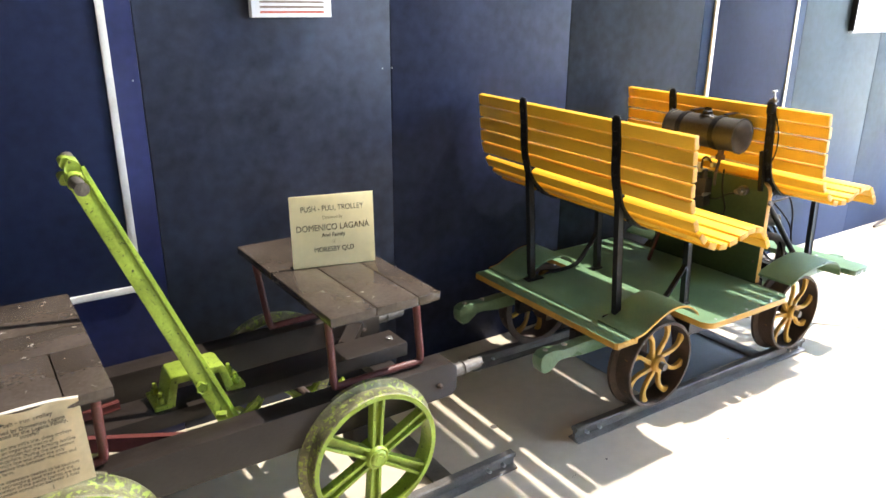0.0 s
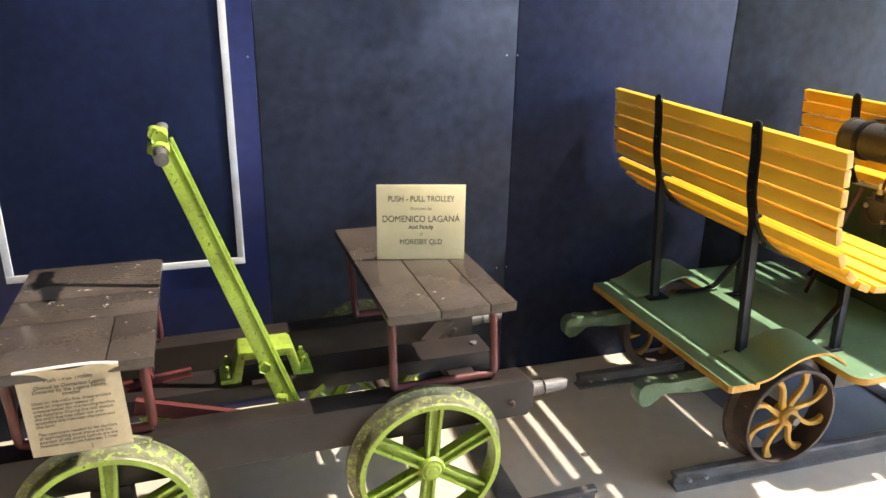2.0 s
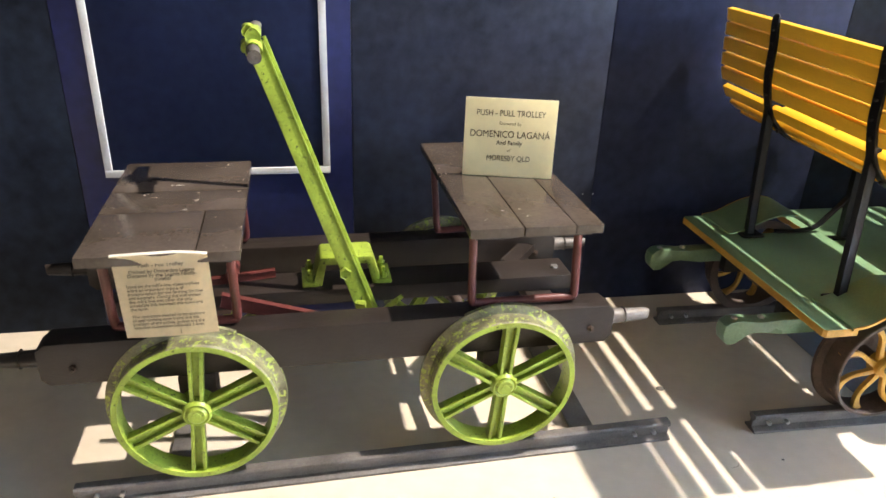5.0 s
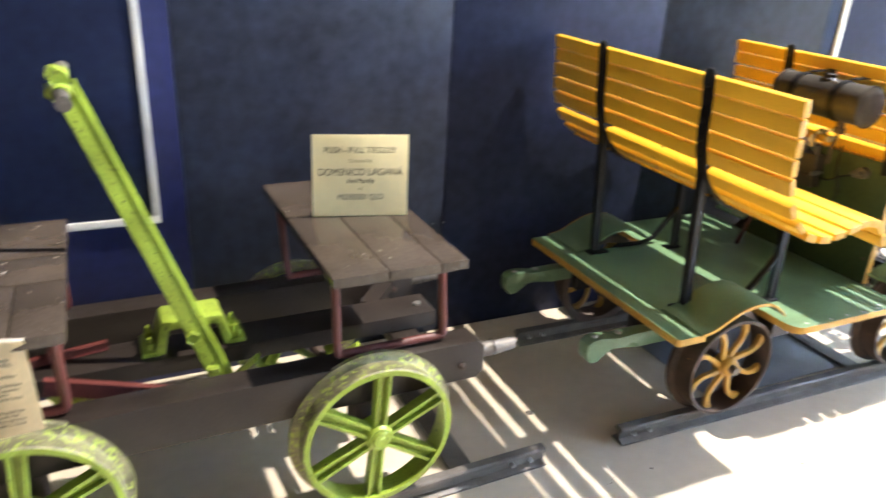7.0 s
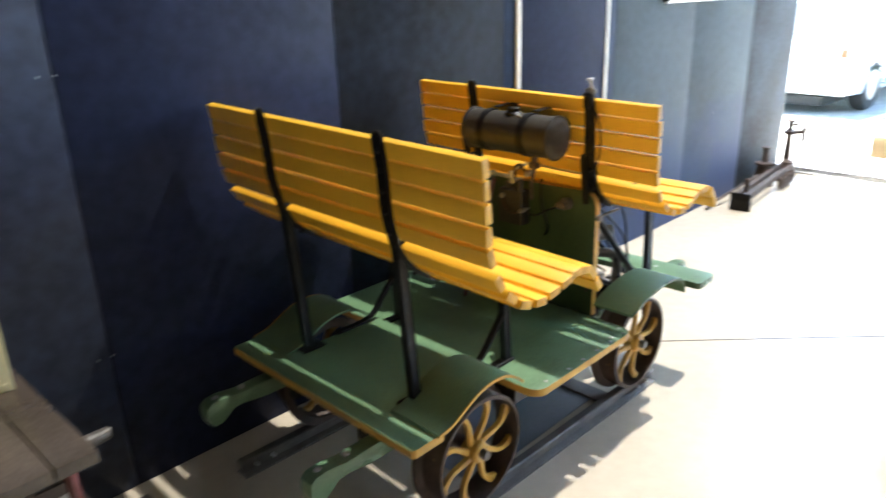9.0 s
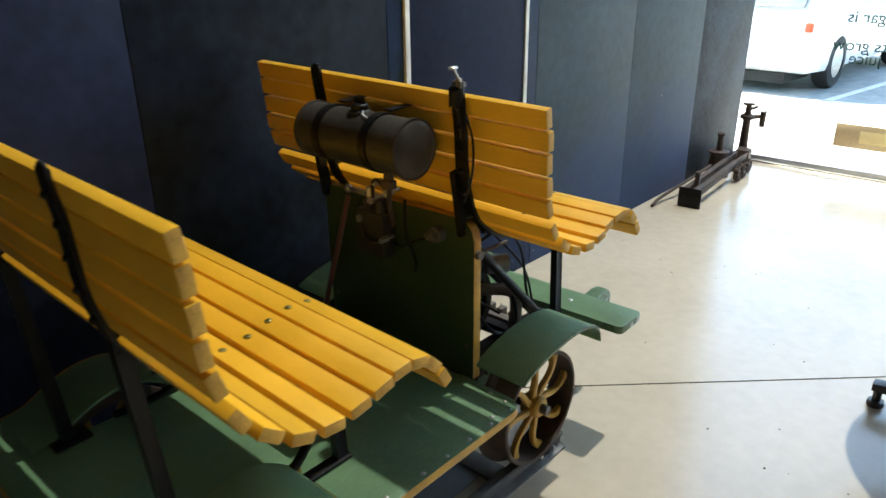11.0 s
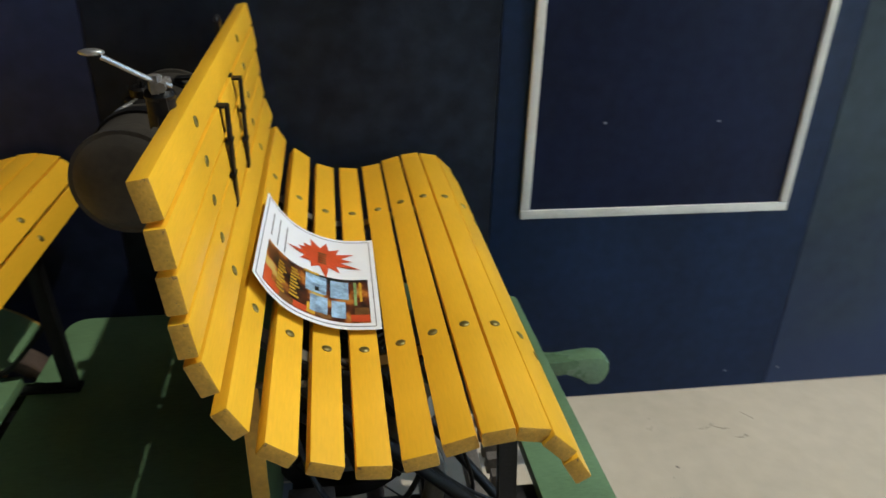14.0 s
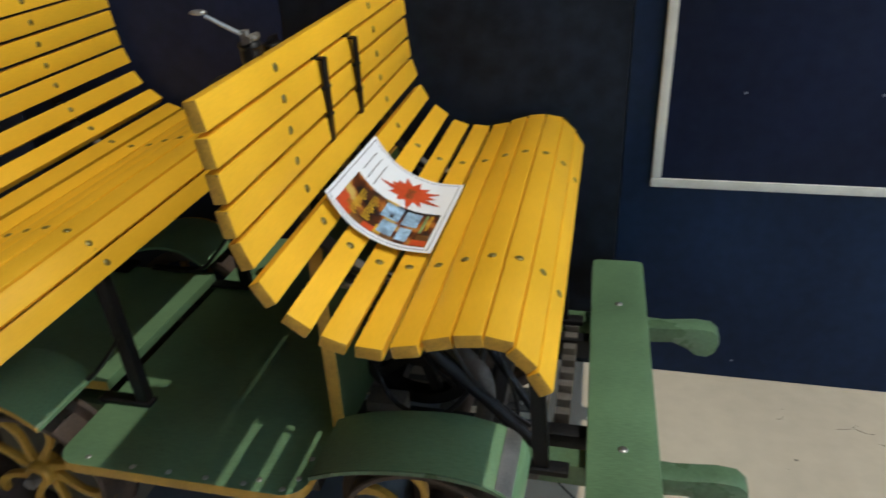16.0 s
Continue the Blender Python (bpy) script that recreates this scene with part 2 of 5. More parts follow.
def rod(bm, a, b, r, r2=None, seg=16, bevel=0.0):
    m, n = axes(a, b)
    r2 = r if r2 is None else r2
    res = bmesh.ops.create_cone(bm, cap_ends=True, segments=seg, radius1=r, radius2=r2, depth=n)
    for v in res["verts"]:
        v.co = m @ (v.co + Vector((0, 0, n / 2)))
    if bevel:
        es = [e for e in {e for v in res["verts"] for e in v.link_edges} if len(e.link_faces) == 2 and e.calc_face_angle(0) > 0.9]
        bmesh.ops.bevel(bm, geom=es, offset=bevel, segments=2, profile=0.6, affect="EDGES")
    return bm


def ball(bm, c, r, sx=1, sy=1, sz=1, seg=12):
    res = bmesh.ops.create_uvsphere(bm, u_segments=seg, v_segments=max(6, seg // 2), radius=r)
    for v in res["verts"]:
        v.co = Vector((c[0] + v.co.x * sx, c[1] + v.co.y * sy, c[2] + v.co.z * sz))
    return bm


def prism(bm, pts, y0, y1, axis="y", bevel=0.0):
    """A closed outline in the plane across axis, carried from y0 to y1."""
    put = {"y": lambda p, t: (p[0], t, p[1]), "x": lambda p, t: (t, p[0], p[1]), "z": lambda p, t: (p[0], p[1], t)}[axis]
    a = [bm.verts.new(put(p, y0)) for p in pts]
    b = [bm.verts.new(put(p, y1)) for p in pts]
    n = len(pts)
    fs = [bm.faces.new(a), bm.faces.new(b[::-1])]
    for i in range(n):
        fs.append(bm.faces.new((a[i], b[i], b[(i + 1) % n], a[(i + 1) % n])))
    bmesh.ops.recalc_face_normals(bm, faces=fs)
    if bevel:
        es = [e for e in {e for f in fs[:2] for e in f.edges}]
        bmesh.ops.bevel(bm, geom=es, offset=bevel, segments=2, profile=0.6, affect="EDGES")
    return bm


def lathe(bm, prof, c, axis="y", seg=48, closed=True):
    """A closed (radius, along) outline turned about an axis through c."""
    rings = []
    for k in range(seg):
        a = 2 * math.pi * k / seg
        ring = []
        for r, t in prof:
            u, w = r * math.cos(a), r * math.sin(a)
            p = {"y": (u, t, w), "z": (u, w, t), "x": (t, u, w)}[axis]
            ring.append(bm.verts.new((c[0] + p[0], c[1] + p[1], c[2] + p[2])))
        rings.append(ring)
    n, fs = len(prof), []
    for k in range(seg):
        p, q = rings[k], rings[(k + 1) % seg]
        for i in range(n if closed else n - 1):
            fs.append(bm.faces.new((p[i], p[(i + 1) % n], q[(i + 1) % n], q[i])))
    bmesh.ops.recalc_face_normals(bm, faces=fs)
    return bm


def smooth_line(pts, steps=8):
    pts = [Vector(p) for p in pts]
    out = []
    for i in range(len(pts) - 1):
        p0, p1, p2, p3 = pts[max(i - 1, 0)], pts[i], pts[i + 1], pts[min(i + 2, len(pts) - 1)]
        for k in range(steps):
            t = k / steps
            out.append(0.5 * (2 * p1 + (p2 - p0) * t + (2 * p0 - 5 * p1 + 4 * p2 - p3) * t * t + (3 * p1 - p0 - 3 * p2 + p3) * t ** 3))
    out.append(pts[-1])
    return out


def tube(bm, pts, r, seg=10, steps=8, flat=None):
    """A tube along a smooth line; flat=(w, h) gives a flat strap, w across y."""
    line = smooth_line(pts, steps)
    rings = []
    for i, p in enumerate(line):
        d = (line[min(i + 1, len(line) - 1)] - line[max(i - 1, 0)]).normalized()
        if flat:
            s = Vector((0, 1, 0))
            n = d.cross(s).normalized()
            w, h = flat
            rings.append([bm.verts.new(p + s * a * w / 2 + n * b * h / 2) for a, b in ((-1, -1), (1, -1), (1, 1), (-1, 1))])
        else:
            u = Vector((0, 0, 1)) if abs(d.z) < 0.95 else Vector((1, 0, 0))
            s = d.cross(u).normalized()
            n = s.cross(d)
            rings.append([bm.verts.new(p + (s * math.cos(2 * math.pi * k / seg) + n * math.sin(2 * math.pi * k / seg)) * r) for k in range(seg)])
    k = len(rings[0])
    fs = [bm.faces.new(rings[0]), bm.faces.new(rings[-1][::-1])]
    for a, b in zip(rings, rings[1:]):
        for i in range(k):
            fs.append(bm.faces.new((a[i], a[(i + 1) % k], b[(i + 1) % k], b[i])))
    bmesh.ops.recalc_face_normals(bm, faces=fs)
    return bm


def mesh_of(name, bm, material, smooth=0.7):
    me = bpy.data.meshes.new(name)
    if smooth:
        for f in bm.faces:
            f.smooth = True
        for e in bm.edges:
            if len(e.link_faces) == 2 and e.calc_face_angle(0) > smooth:
                e.smooth = False
    bm.to_mesh(me)
    bm.free()
    me.materials.append(material)
    return me


def part(name, bm, material, parent, label="", smooth=0.7, at=None):
    me = bm if isinstance(bm, bpy.types.Mesh) else mesh_of(name, bm, material, smooth)
    ob = new(name, me)
    ob.parent = parent
    if at is not None:
        ob.matrix_basis = at
    return tagged(ob, label)


def thing(name, bm, material, label, category, group="", kind="", at=None, smooth=0.7):
    ob = new(name, mesh_of(name, bm, material, smooth))
    if at is not None:
        ob.matrix_basis = at
    return tagged(ob, label, category, group, kind)


def base(name, label, category, at, group=""):
    ob = new(name)
    ob.empty_display_size = 0.05
    ob.matrix_basis = at
    return tagged(ob, label, category, group)


def B():
    return bmesh.new()


def words(text, size, material, parent, at, align="CENTER", name="lettering", bold=0.0, wide=1.0):
    cu = bpy.data.curves.new("lettering", "FONT")
    cu.body, cu.size, cu.align_x, cu.align_y, cu.extrude, cu.offset = text, size, align, "CENTER", 0.0004, bold
    tmp = bpy.data.objects.new("tmp", cu)
    scene.collection.objects.link(tmp)
    bpy.context.view_layer.update()
    me = bpy.data.meshes.new_from_object(tmp.evaluated_get(bpy.context.evaluated_depsgraph_get()))
    bpy.data.objects.remove(tmp)
    me.materials.clear()
    me.materials.append(material)
    ob = new(name, me)
    ob.parent = parent
    ob.matrix_basis = at @ Matrix.Diagonal((wide, 1, 1, 1))
    return ob


# ---- structure ----
WALL_Y, WIN_X = 2.465, 6.83
LEFT, BACK, TOP, HEAD = -4.2, -4.5, 8.3, 4.2

bm = B()
box(bm, (LEFT, BACK, -0.15), (WIN_X - 0.02, WALL_Y + 0.02, 0.0))
floor = thing("floor", bm, CREAMF, "cream sealed concrete floor with a glossy finish", "floor", kind="structure", smooth=0)
bm = B()
a, d = Vector((3.57, 1.704, 0)), Vector((0.69, -0.72, 0)).normalized()
bar(bm, a - d * 1.05 + Vector((0, 0, 0.0)), a + d * 6.5, 0.0035, 0.004, 0, up=(0, 0, 1))
part("floor_joint", bm, JOINT, floor, "thin dark saw-cut joint", 0)
rs = random.Random(4)
bm = B()
for k in range(40):
    x, y = rs.uniform(3.5, 5.0), rs.uniform(0.6, 2.35)
    ball(bm, (x, y, 0.0004), rs.uniform(0.0012, 0.0038), rs.uniform(0.7, 1.8), 1, 0.16, 8)
for x, y, r in ((1.70, 1.865, 0.013), (0.86, 1.62, 0.008), (1.2, 1.45, 0.004), (1.9, 1.5, 0.004), (2.35, 1.35, 0.004)):
    ball(bm, (x, y, 0.0008), r, 1.2, 1, 0.15, 8)
for x, y, turn, size in ((4.02, 2.30, 0.4, 0.030), (4.06, 2.29, -0.3, 0.022), (4.16, 2.33, -0.9, 0.018), (4.10, 2.25, 0.1, 0.016), (3.86, 2.31, 0.6, 0.010), (4.62, 1.9, 0.7, 0.03), (4.9, 1.5, 0.2, 0.025), (1.75, 1.5, 0.5, 0.02)):
    d = Vector((math.cos(turn), math.sin(turn), 0)) * size
    tube(bm, [Vector((x, y, 0.0006)) - d, Vector((x + 0.004, y - 0.006, 0.0006)), Vector((x, y, 0.0006)) + d], 0.00045, 6)
part("floor_speck", bm, JOINT, floor, "small dark specks and scuffs")["kind"] = "stuff"

# exhibition wall: a plain backing with painted boards on it
bm = B()
box(bm, (LEFT, WALL_Y + 0.012, 0.0005), (WIN_X, WALL_Y + 0.15, TOP))
wall_n = thing("wall_north", bm, PLASTER, "dark blue painted board display wall", "wall", kind="structure", smooth=0)
joints = [-4.2, -3.6, -2.73, -1.86, -0.99, -0.115, 0.757, 1.637, 2.525, 3.408, 4.290, 5.158, 6.022, 6.825]
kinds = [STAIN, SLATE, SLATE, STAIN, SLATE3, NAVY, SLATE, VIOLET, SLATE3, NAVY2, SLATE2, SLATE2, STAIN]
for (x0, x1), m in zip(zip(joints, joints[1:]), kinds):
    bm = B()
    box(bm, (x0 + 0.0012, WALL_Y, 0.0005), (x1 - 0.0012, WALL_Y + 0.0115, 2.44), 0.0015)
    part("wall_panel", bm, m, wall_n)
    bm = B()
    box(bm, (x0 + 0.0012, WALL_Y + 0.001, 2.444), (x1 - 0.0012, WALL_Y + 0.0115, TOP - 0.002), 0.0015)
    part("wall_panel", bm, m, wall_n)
bm = B()
ball(bm, (0, 0, 0), 0.0055, 1, 0.4, 1, 10)
screw_me = mesh_of("screw", bm, ALU)
for x, z in ((1.600, 1.235), (1.640, 1.235), (0.735, 1.235), (0.19, 1.15), (3.675, 0.828), (3.967, 0.828), (5.55, 0.62),
             (1.6, 0.45), (1.64, 0.45), (3.75, 0.06), (4.15, 0.06), (4.32, 0.06)):
    part("screw", screw_me, None, wall_n, at=pose(x, WALL_Y - (0.006 if 3.5 < x < 4.18 and z > 0.6 else 0.0015), z) @ Matrix.Scale(0.6, 4))


def inset(x0, x1, z0):
    """A dark inset board with an off-white frame on the wall."""
    w, z1 = 0.023, 2.25
    bm = B()
    box(bm, (x0 + w, WALL_Y - 0.006, z0 + w), (x1 - w, WALL_Y - 0.0005, z1), 0.001)
    ob = thing("display_board", bm, INKY, "dark navy display board in an off-white frame", "display board", "framed boards on the wall")
    for lo, hi in (((x0, z0), (x1, z0 + w)), ((x0, z0 + w + 0.001), (x0 + w, z1)), ((x1 - w, z0 + w + 0.001), (x1, z1)), ((x0, z1), (x1, z1 + w))):
        bm = B()
        box(bm, (lo[0], WALL_Y - 0.012, lo[1]), (hi[0], WALL_Y - 0.0005, hi[1]), 0.002)
        part("frame_strip", bm, TRIMW, ob, "off-white painted wooden strip")


inset(-0.033, 0.680, 0.560)
inset(3.482, 4.206, 0.583)

# other walls and the high ceiling
for name, lo, hi in (("wall_west", (LEFT - 0.15, BACK, 0), (LEFT, WALL_Y + 0.15, TOP)), ("wall_south", (LEFT - 0.15, BACK - 0.15, 0), (WIN_X + 0.15, BACK, TOP))):
    bm = B()
    box(bm, lo, hi)
    thing(name, bm, PLASTER, "plain grey plastered wall", "wall", kind="structure", smooth=0)
bm = B()
box(bm, (LEFT - 0.15, BACK - 0.15, TOP), (WIN_X + 0.15, WALL_Y + 0.15, TOP + 0.12))
thing("ceiling", bm, CEIL, "high white painted ceiling", "ceiling", kind="structure", smooth=0)
lamp = base("flood_lamp_housing", "black flood lamp housing high over the shop front", "flood lamp", look(FLOOD_AT, (2.2, 1.9, 0.3)))
bm = B()
lathe(bm, [(0.075, -0.01), (0.10, -0.02), (0.105, 0.0), (0.10, 0.10), (0.04, 0.16), (0.0, 0.16), (0.0, 0.15), (0.035, 0.15), (0.085, 0.09)], (0, 0, 0.03), "z", 32, closed=False)
part("shade", bm, BLACK, lamp)
bm = B()
inv = lamp.matrix_basis.inverted()
bar(bm, inv @ (FLOOD_AT + Vector((0.12, 0, 0.10))), inv @ Vector((WIN_X + 0.01, FLOOD_AT.y, FLOOD_AT.z + 0.12)), 0.03, 0.03)
part("arm", bm, BLACK, lamp)

# shop window front
bm = B()
box(bm, (WIN_X, BACK, HEAD), (WIN_X + 0.12, WALL_Y + 0.15, TOP))
box(bm, (WIN_X, BACK - 0.15, 0), (WIN_X + 0.12, BACK + 0.4, HEAD))
thing("wall_east", bm, PLASTER, "pale wall round the shop window", "wall", kind="structure", smooth=0)
win = base("window_1", "full-height shop window with vinyl lettering and an aluminium sill", "window", pose(0, 0, 0))
win["kind"] = "structure"
Y0, Y1 = BACK + 0.4, WALL_Y
bm = B()
box(bm, (WIN_X - 0.02, Y0, 0.0), (WIN_X + 0.09, Y1, 0.045), 0.004)
part("window_sill", bm, ALU, win)
bm = B()
box(bm, (WIN_X - 0.045, Y0, 0.0), (WIN_X - 0.021, Y1, 0.012), 0.002)
part("sill_strip", bm, ALU, win, "grey metal strip along the sill")
for y in (-0.6, -2.6, Y0):
    bm = B()
    box(bm, (WIN_X + 0.0, y, 0.046), (WIN_X + 0.07, y + 0.045, HEAD), 0.003)
    part("window_frame", bm, ALU, win)
for y0, y1 in ((-0.555, Y1 - 0.002), (-2.555, -0.6), (Y0 + 0.045, -2.6)):
    bm = B()
    box(bm, (WIN_X + 0.03, y0, 0.047), (WIN_X + 0.036, y1, HEAD))
    part("pane", bm, GLASS, win).visible_shadow = False
# lettering on the outside of the glass, read from the street
FACE = Matrix(((0, 0, 1, WIN_X + 0.040), (1, 0, 0, 0), (0, 1, 0, 0), (0, 0, 0, 1)))
for text, y, z, s in (("how sugar is", 1.90, 0.985, 0.100), ("plants grow", 1.955, 0.815, 0.100), ("sugar juice", 1.850, 0.735, 0.100)):
    words(text, s, VINYL, win, FACE @ Matrix.Translation((y, z, 0)), "RIGHT")
bm = B()
box(bm, (WIN_X + 0.022, 1.22, 0.178), (WIN_X + 0.029, 1.838, 0.330), 0.001)
st = thing("window_sticker", bm, STICK, "beige sticker strip with a yellow panel on the window glass", "sticker")
bm = B()
box(bm, (WIN_X + 0.019, 1.47, 0.215), (WIN_X + 0.0215, 1.69, 0.295), 0.001)
part("print_panel", bm, BRASS, st, "faded yellow print")
bm = B()
box(bm, (WIN_X + 0.019, 1.43, 0.225), (WIN_X + 0.0215, 1.46, 0.275), 0.001)
part("print_mark", bm, PBROWN, st)

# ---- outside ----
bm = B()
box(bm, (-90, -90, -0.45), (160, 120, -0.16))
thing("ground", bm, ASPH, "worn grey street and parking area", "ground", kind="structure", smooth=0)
bm = B()
box(bm, (WIN_X + 0.12, -30, -0.15), (8.49, 30, -0.022))
pave = thing("pavement", bm, PAVE, "pale paved footpath along the shop front", "pavement", kind="structure", smooth=0)
bm = B()
box(bm, (0, 0, 0), (0.296, 0.296, 0.016), 0.004)
paver = mesh_of("paver", bm, PAVE, 0)
for i in range(5):
    for j in range(17):
        part("paver", paver, None, pave, at=pose(6.96 + 0.3 * i, -1.5 + 0.3 * j, -0.021))
bm = B()
box(bm, (8.50, -30, -0.16), (8.64, 30, -0.02), 0.015)
thing("kerb", bm, FACADE, "pale concrete kerb", "kerb", kind="structure")
for a, b in (((9.2, 2.93), (12.5, 2.46)), ((9.2, 0.25), (12.5, -0.15)), ((10.30, 3.0), (10.42, 2.0)), ((9.2, 5.6), (12.5, 5.2))):
    bm = B()
    bar(bm, (a[0], a[1], -0.158), (b[0], b[1], -0.158), 0.09, 0.006, 0)
    thing("road_marking", bm, LINE, "worn white painted parking line", "road marking", "parking lines", "structure", smooth=0)


def car(at):
    """A parked white car, its tail towards the shop."""
    c = base("car", "white car parked with its tail to the shop front", "car", at)
    prof = [(0.0, 0.42), (0.02, 0.30), (0.10, 0.24), (0.55, 0.22), (1.0, 0.22), (3.3, 0.22), (4.2, 0.26), (4.35, 0.45), (4.3, 0.72), (3.3, 0.90), (2.7, 1.38), (1.1, 1.46), (0.35, 1.34), (0.08, 0.92), (0.0, 0.75)]
    bm = B()
    prism(bm, prof, -0.85, 0.85, "y", 0.09)
    part("body", bm, CARW, c)
    bm = B()
    box(bm, (-0.06, -0.86, 0.30), (0.10, 0.86, 0.50), 0.045)
    part("bumper", bm, CARW, c)
    bm = B()
    prism(bm, [(0.055, 0.95), (0.075, 0.95), (0.325, 1.29), (0.30, 1.30)], -0.66, 0.66, "y")
    part("rear_window", bm, TINT, c, smooth=0)
    for y in (-0.84, 0.70):
        bm = B()
        box(bm, (-0.025, y + 0.03, 0.70), (0.03, y + 0.11, 0.80), 0.02)
        part("tail_light", bm, PRED, c, "red tail light")
    bm = B()
    box(bm, (-0.02, -0.19, 0.52), (0.0, 0.19, 0.64), 0.004)
    pl = part("number_plate", bm, PAPER, c)
    words("A2547", 0.095, PRED, pl, Matrix(((0, 0, -1, -0.021), (-1, 0, 0, 0), (0, 1, 0, 0.58), (0, 0, 0, 1))), name="plate_lettering", bold=0.002)
    bm = B()
    box(bm, (-0.035, -0.26, 0.655), (0.01, 0.26, 0.685), 0.008)
    part("boot_handle", bm, CARW, c)
    bm = B()
    rod(bm, (0.10, 0.02, 0.235), (-0.10, 0.02, 0.235), 0.022, seg=12)
    rod(bm, (-0.09, 0.02, 0.235), (-0.10, 0.02, 0.300), 0.014, seg=12)
    ball(bm, (-0.10, 0.02, 0.320), 0.026)
    part("tow_bar", bm, RUBBER, c, "black tow bar")
    bm = B()
    box(bm, (0.12, -0.55, 0.10), (0.9, 0.35, 0.225), 0.04)
    part("underbody", bm, RUBBER, c, "dark underbody")
    bm = B()
    ball(bm, (-0.02, 0, 0.765), 0.055, 0.2, 1.0, 0.7)
    part("badge", bm, STEEL, c, "chrome badge")
    for x in (0.85, 3.45):
        for y in (-0.86, 0.66):
            bm = B()
            lathe(bm, [(0.19, y), (0.29, y + 0.01), (0.315, y + 0.05), (0.315, y + 0.15), (0.29, y + 0.19), (0.19, y + 0.2)], (x, 0, 0.315), "y", 28)
            w = part("wheel", bm, RUBBER, c)
            bm = B()
            lathe(bm, [(0.02, y + 0.02), (0.19, y + 0.012), (0.19, y + 0.18), (0.02, y + 0.17)], (x, 0, 0.315), "y", 20)
            part("rim", bm, STEEL, w)


car(pose(10.45, 3.85, -0.16, 0, 0, -4))
car(pose(10.6, 7.5, -0.16, 0, 0, 2))
bld = base("shop_building", "pale rendered shop building across the street", "building", pose(32, 0, -0.16))
bm = B()
box(bm, (0, -28, 0), (8, 40, 5.5))
part("wall", bm, FACADE, bld, smooth=0)
bm = B()
box(bm, (-1.8, -28, 2.9), (0, 40, 3.1), 0.02)
part("awning", bm, FACADE, bld)
for k in range(14):
    bm = B()
    box(bm, (-0.06, -26 + k * 4.5, 0.4), (0.02, -23 + k * 4.5, 2.6), 0.02)
    part("window", bm, TINT, bld)

# ---- posters on the wall ----
def poster(x0, x1, z0, z1, mat, label, bars, bracket=False):
    bm = B()
    box(bm, (x0, WALL_Y - 0.028, z0), (x1, WALL_Y - 0.001, z1), 0.002)
    ob = thing("poster", bm, mat, label, "poster", "boards on the wall")
    for u0, u1, v0, v1, m in bars:
        bm = B()
        w, h = x1 - x0, z1 - z0
        box(bm, (x0 + u0 * w, WALL_Y - 0.0295, z0 + v0 * h), (x0 + u1 * w, WALL_Y - 0.0285, z0 + v1 * h))
        part("print", bm, m, ob, smooth=0)
    if bracket:
        bm = B()
        box(bm, (x0 - 0.012, WALL_Y - 0.034, z0 + 0.01), (x0 - 0.0005, WALL_Y - 0.001, z1), 0.002)
        part("frame_edge", bm, BLACK, ob)


bars = [(0.10, 0.90, 0.035 + 0.04 * k, 0.05 + 0.04 * k, INKG if k else PRED) for k in range(9)] + [(0.06, 0.94, 0.45, 0.95, PGREEN)]
poster(1.114, 1.393, 1.416, 1.81, PAPER, "white information poster with lines of small print", bars)
poster(4.77, 5.525, 1.310, 1.83, PAPER, "white and green photo poster with a black edge", [(0.04, 0.50, 0.05, 0.9, PGREEN), (0.54, 0.96, 0.05, 0.45, PBROWN), (0.54, 0.96, 0.5, 0.9, PGREEN)], True)


# ---- rails ----
RAIL_PROF = [(-0.026, 0), (0.026, 0), (0.026, 0.007), (0.006, 0.014), (0.006, 0.037), (0.016, 0.042), (0.016, 0.052), (0.012, 0.056), (-0.012, 0.056), (-0.016, 0.052), (-0.016, 0.042), (-0.006, 0.037), (-0.006, 0.014), (-0.026, 0.007)]


def rail(a, b, label):
    d = Vector((b[0] - a[0], b[1] - a[1], 0))
    bm = B()
    prism(bm, RAIL_PROF, 0, d.length, "x")
    ob = thing("rail", bm, RAILM, label, "rail", "short lengths of track rail", at=pose(a[0], a[1], 0.0005, 0, 0, math.degrees(math.atan2(d.y, d.x))), smooth=0.5)
    for k in (0.05, 0.11, d.length - 0.11, d.length - 0.05):
        bm = B()
        rod(bm, (k, -0.0205, 0.027), (k, 0.0205, 0.027), 0.006, seg=8)
        part("bolt", bm, STEEL, ob)


rail((0.005, 1.606), (1.612, 1.650), "dark steel rail on the floor under the lime wheels")
rail((0.00, 2.262), (1.615, 2.318), "dark steel rail on the floor along the wall")
rail((1.880, 1.640), (3.232, 1.612), "dark steel rail on the floor under the motor trolley")
rail((1.878, 2.265), (3.24, 2.240), "dark steel rail by the wall under the motor trolley")
for x, y0, y1, z in ((1.37, 1.685, 2.235, 0.0), (0.24, 1.65, 2.19, 0.0), (3.0, 1.665, 2.21, 0.0)):
    bm = B()
    box(bm, (x - 0.035, y0, z + 0.001), (x + 0.035, y1, z + 0.012), 0.002)
    thing("sleeper", bm, RAILM, "flat dark steel tie across the rails", "sleeper", "track ties")

# ---- push-pull trolley ----
T1 = pose(0.70, 1.938, 0, 0, 0, 1.0)
t1 = base("push_pull_trolley", "old hand-pumped rail trolley with brown boards and lime green wheels", "rail trolley", T1)


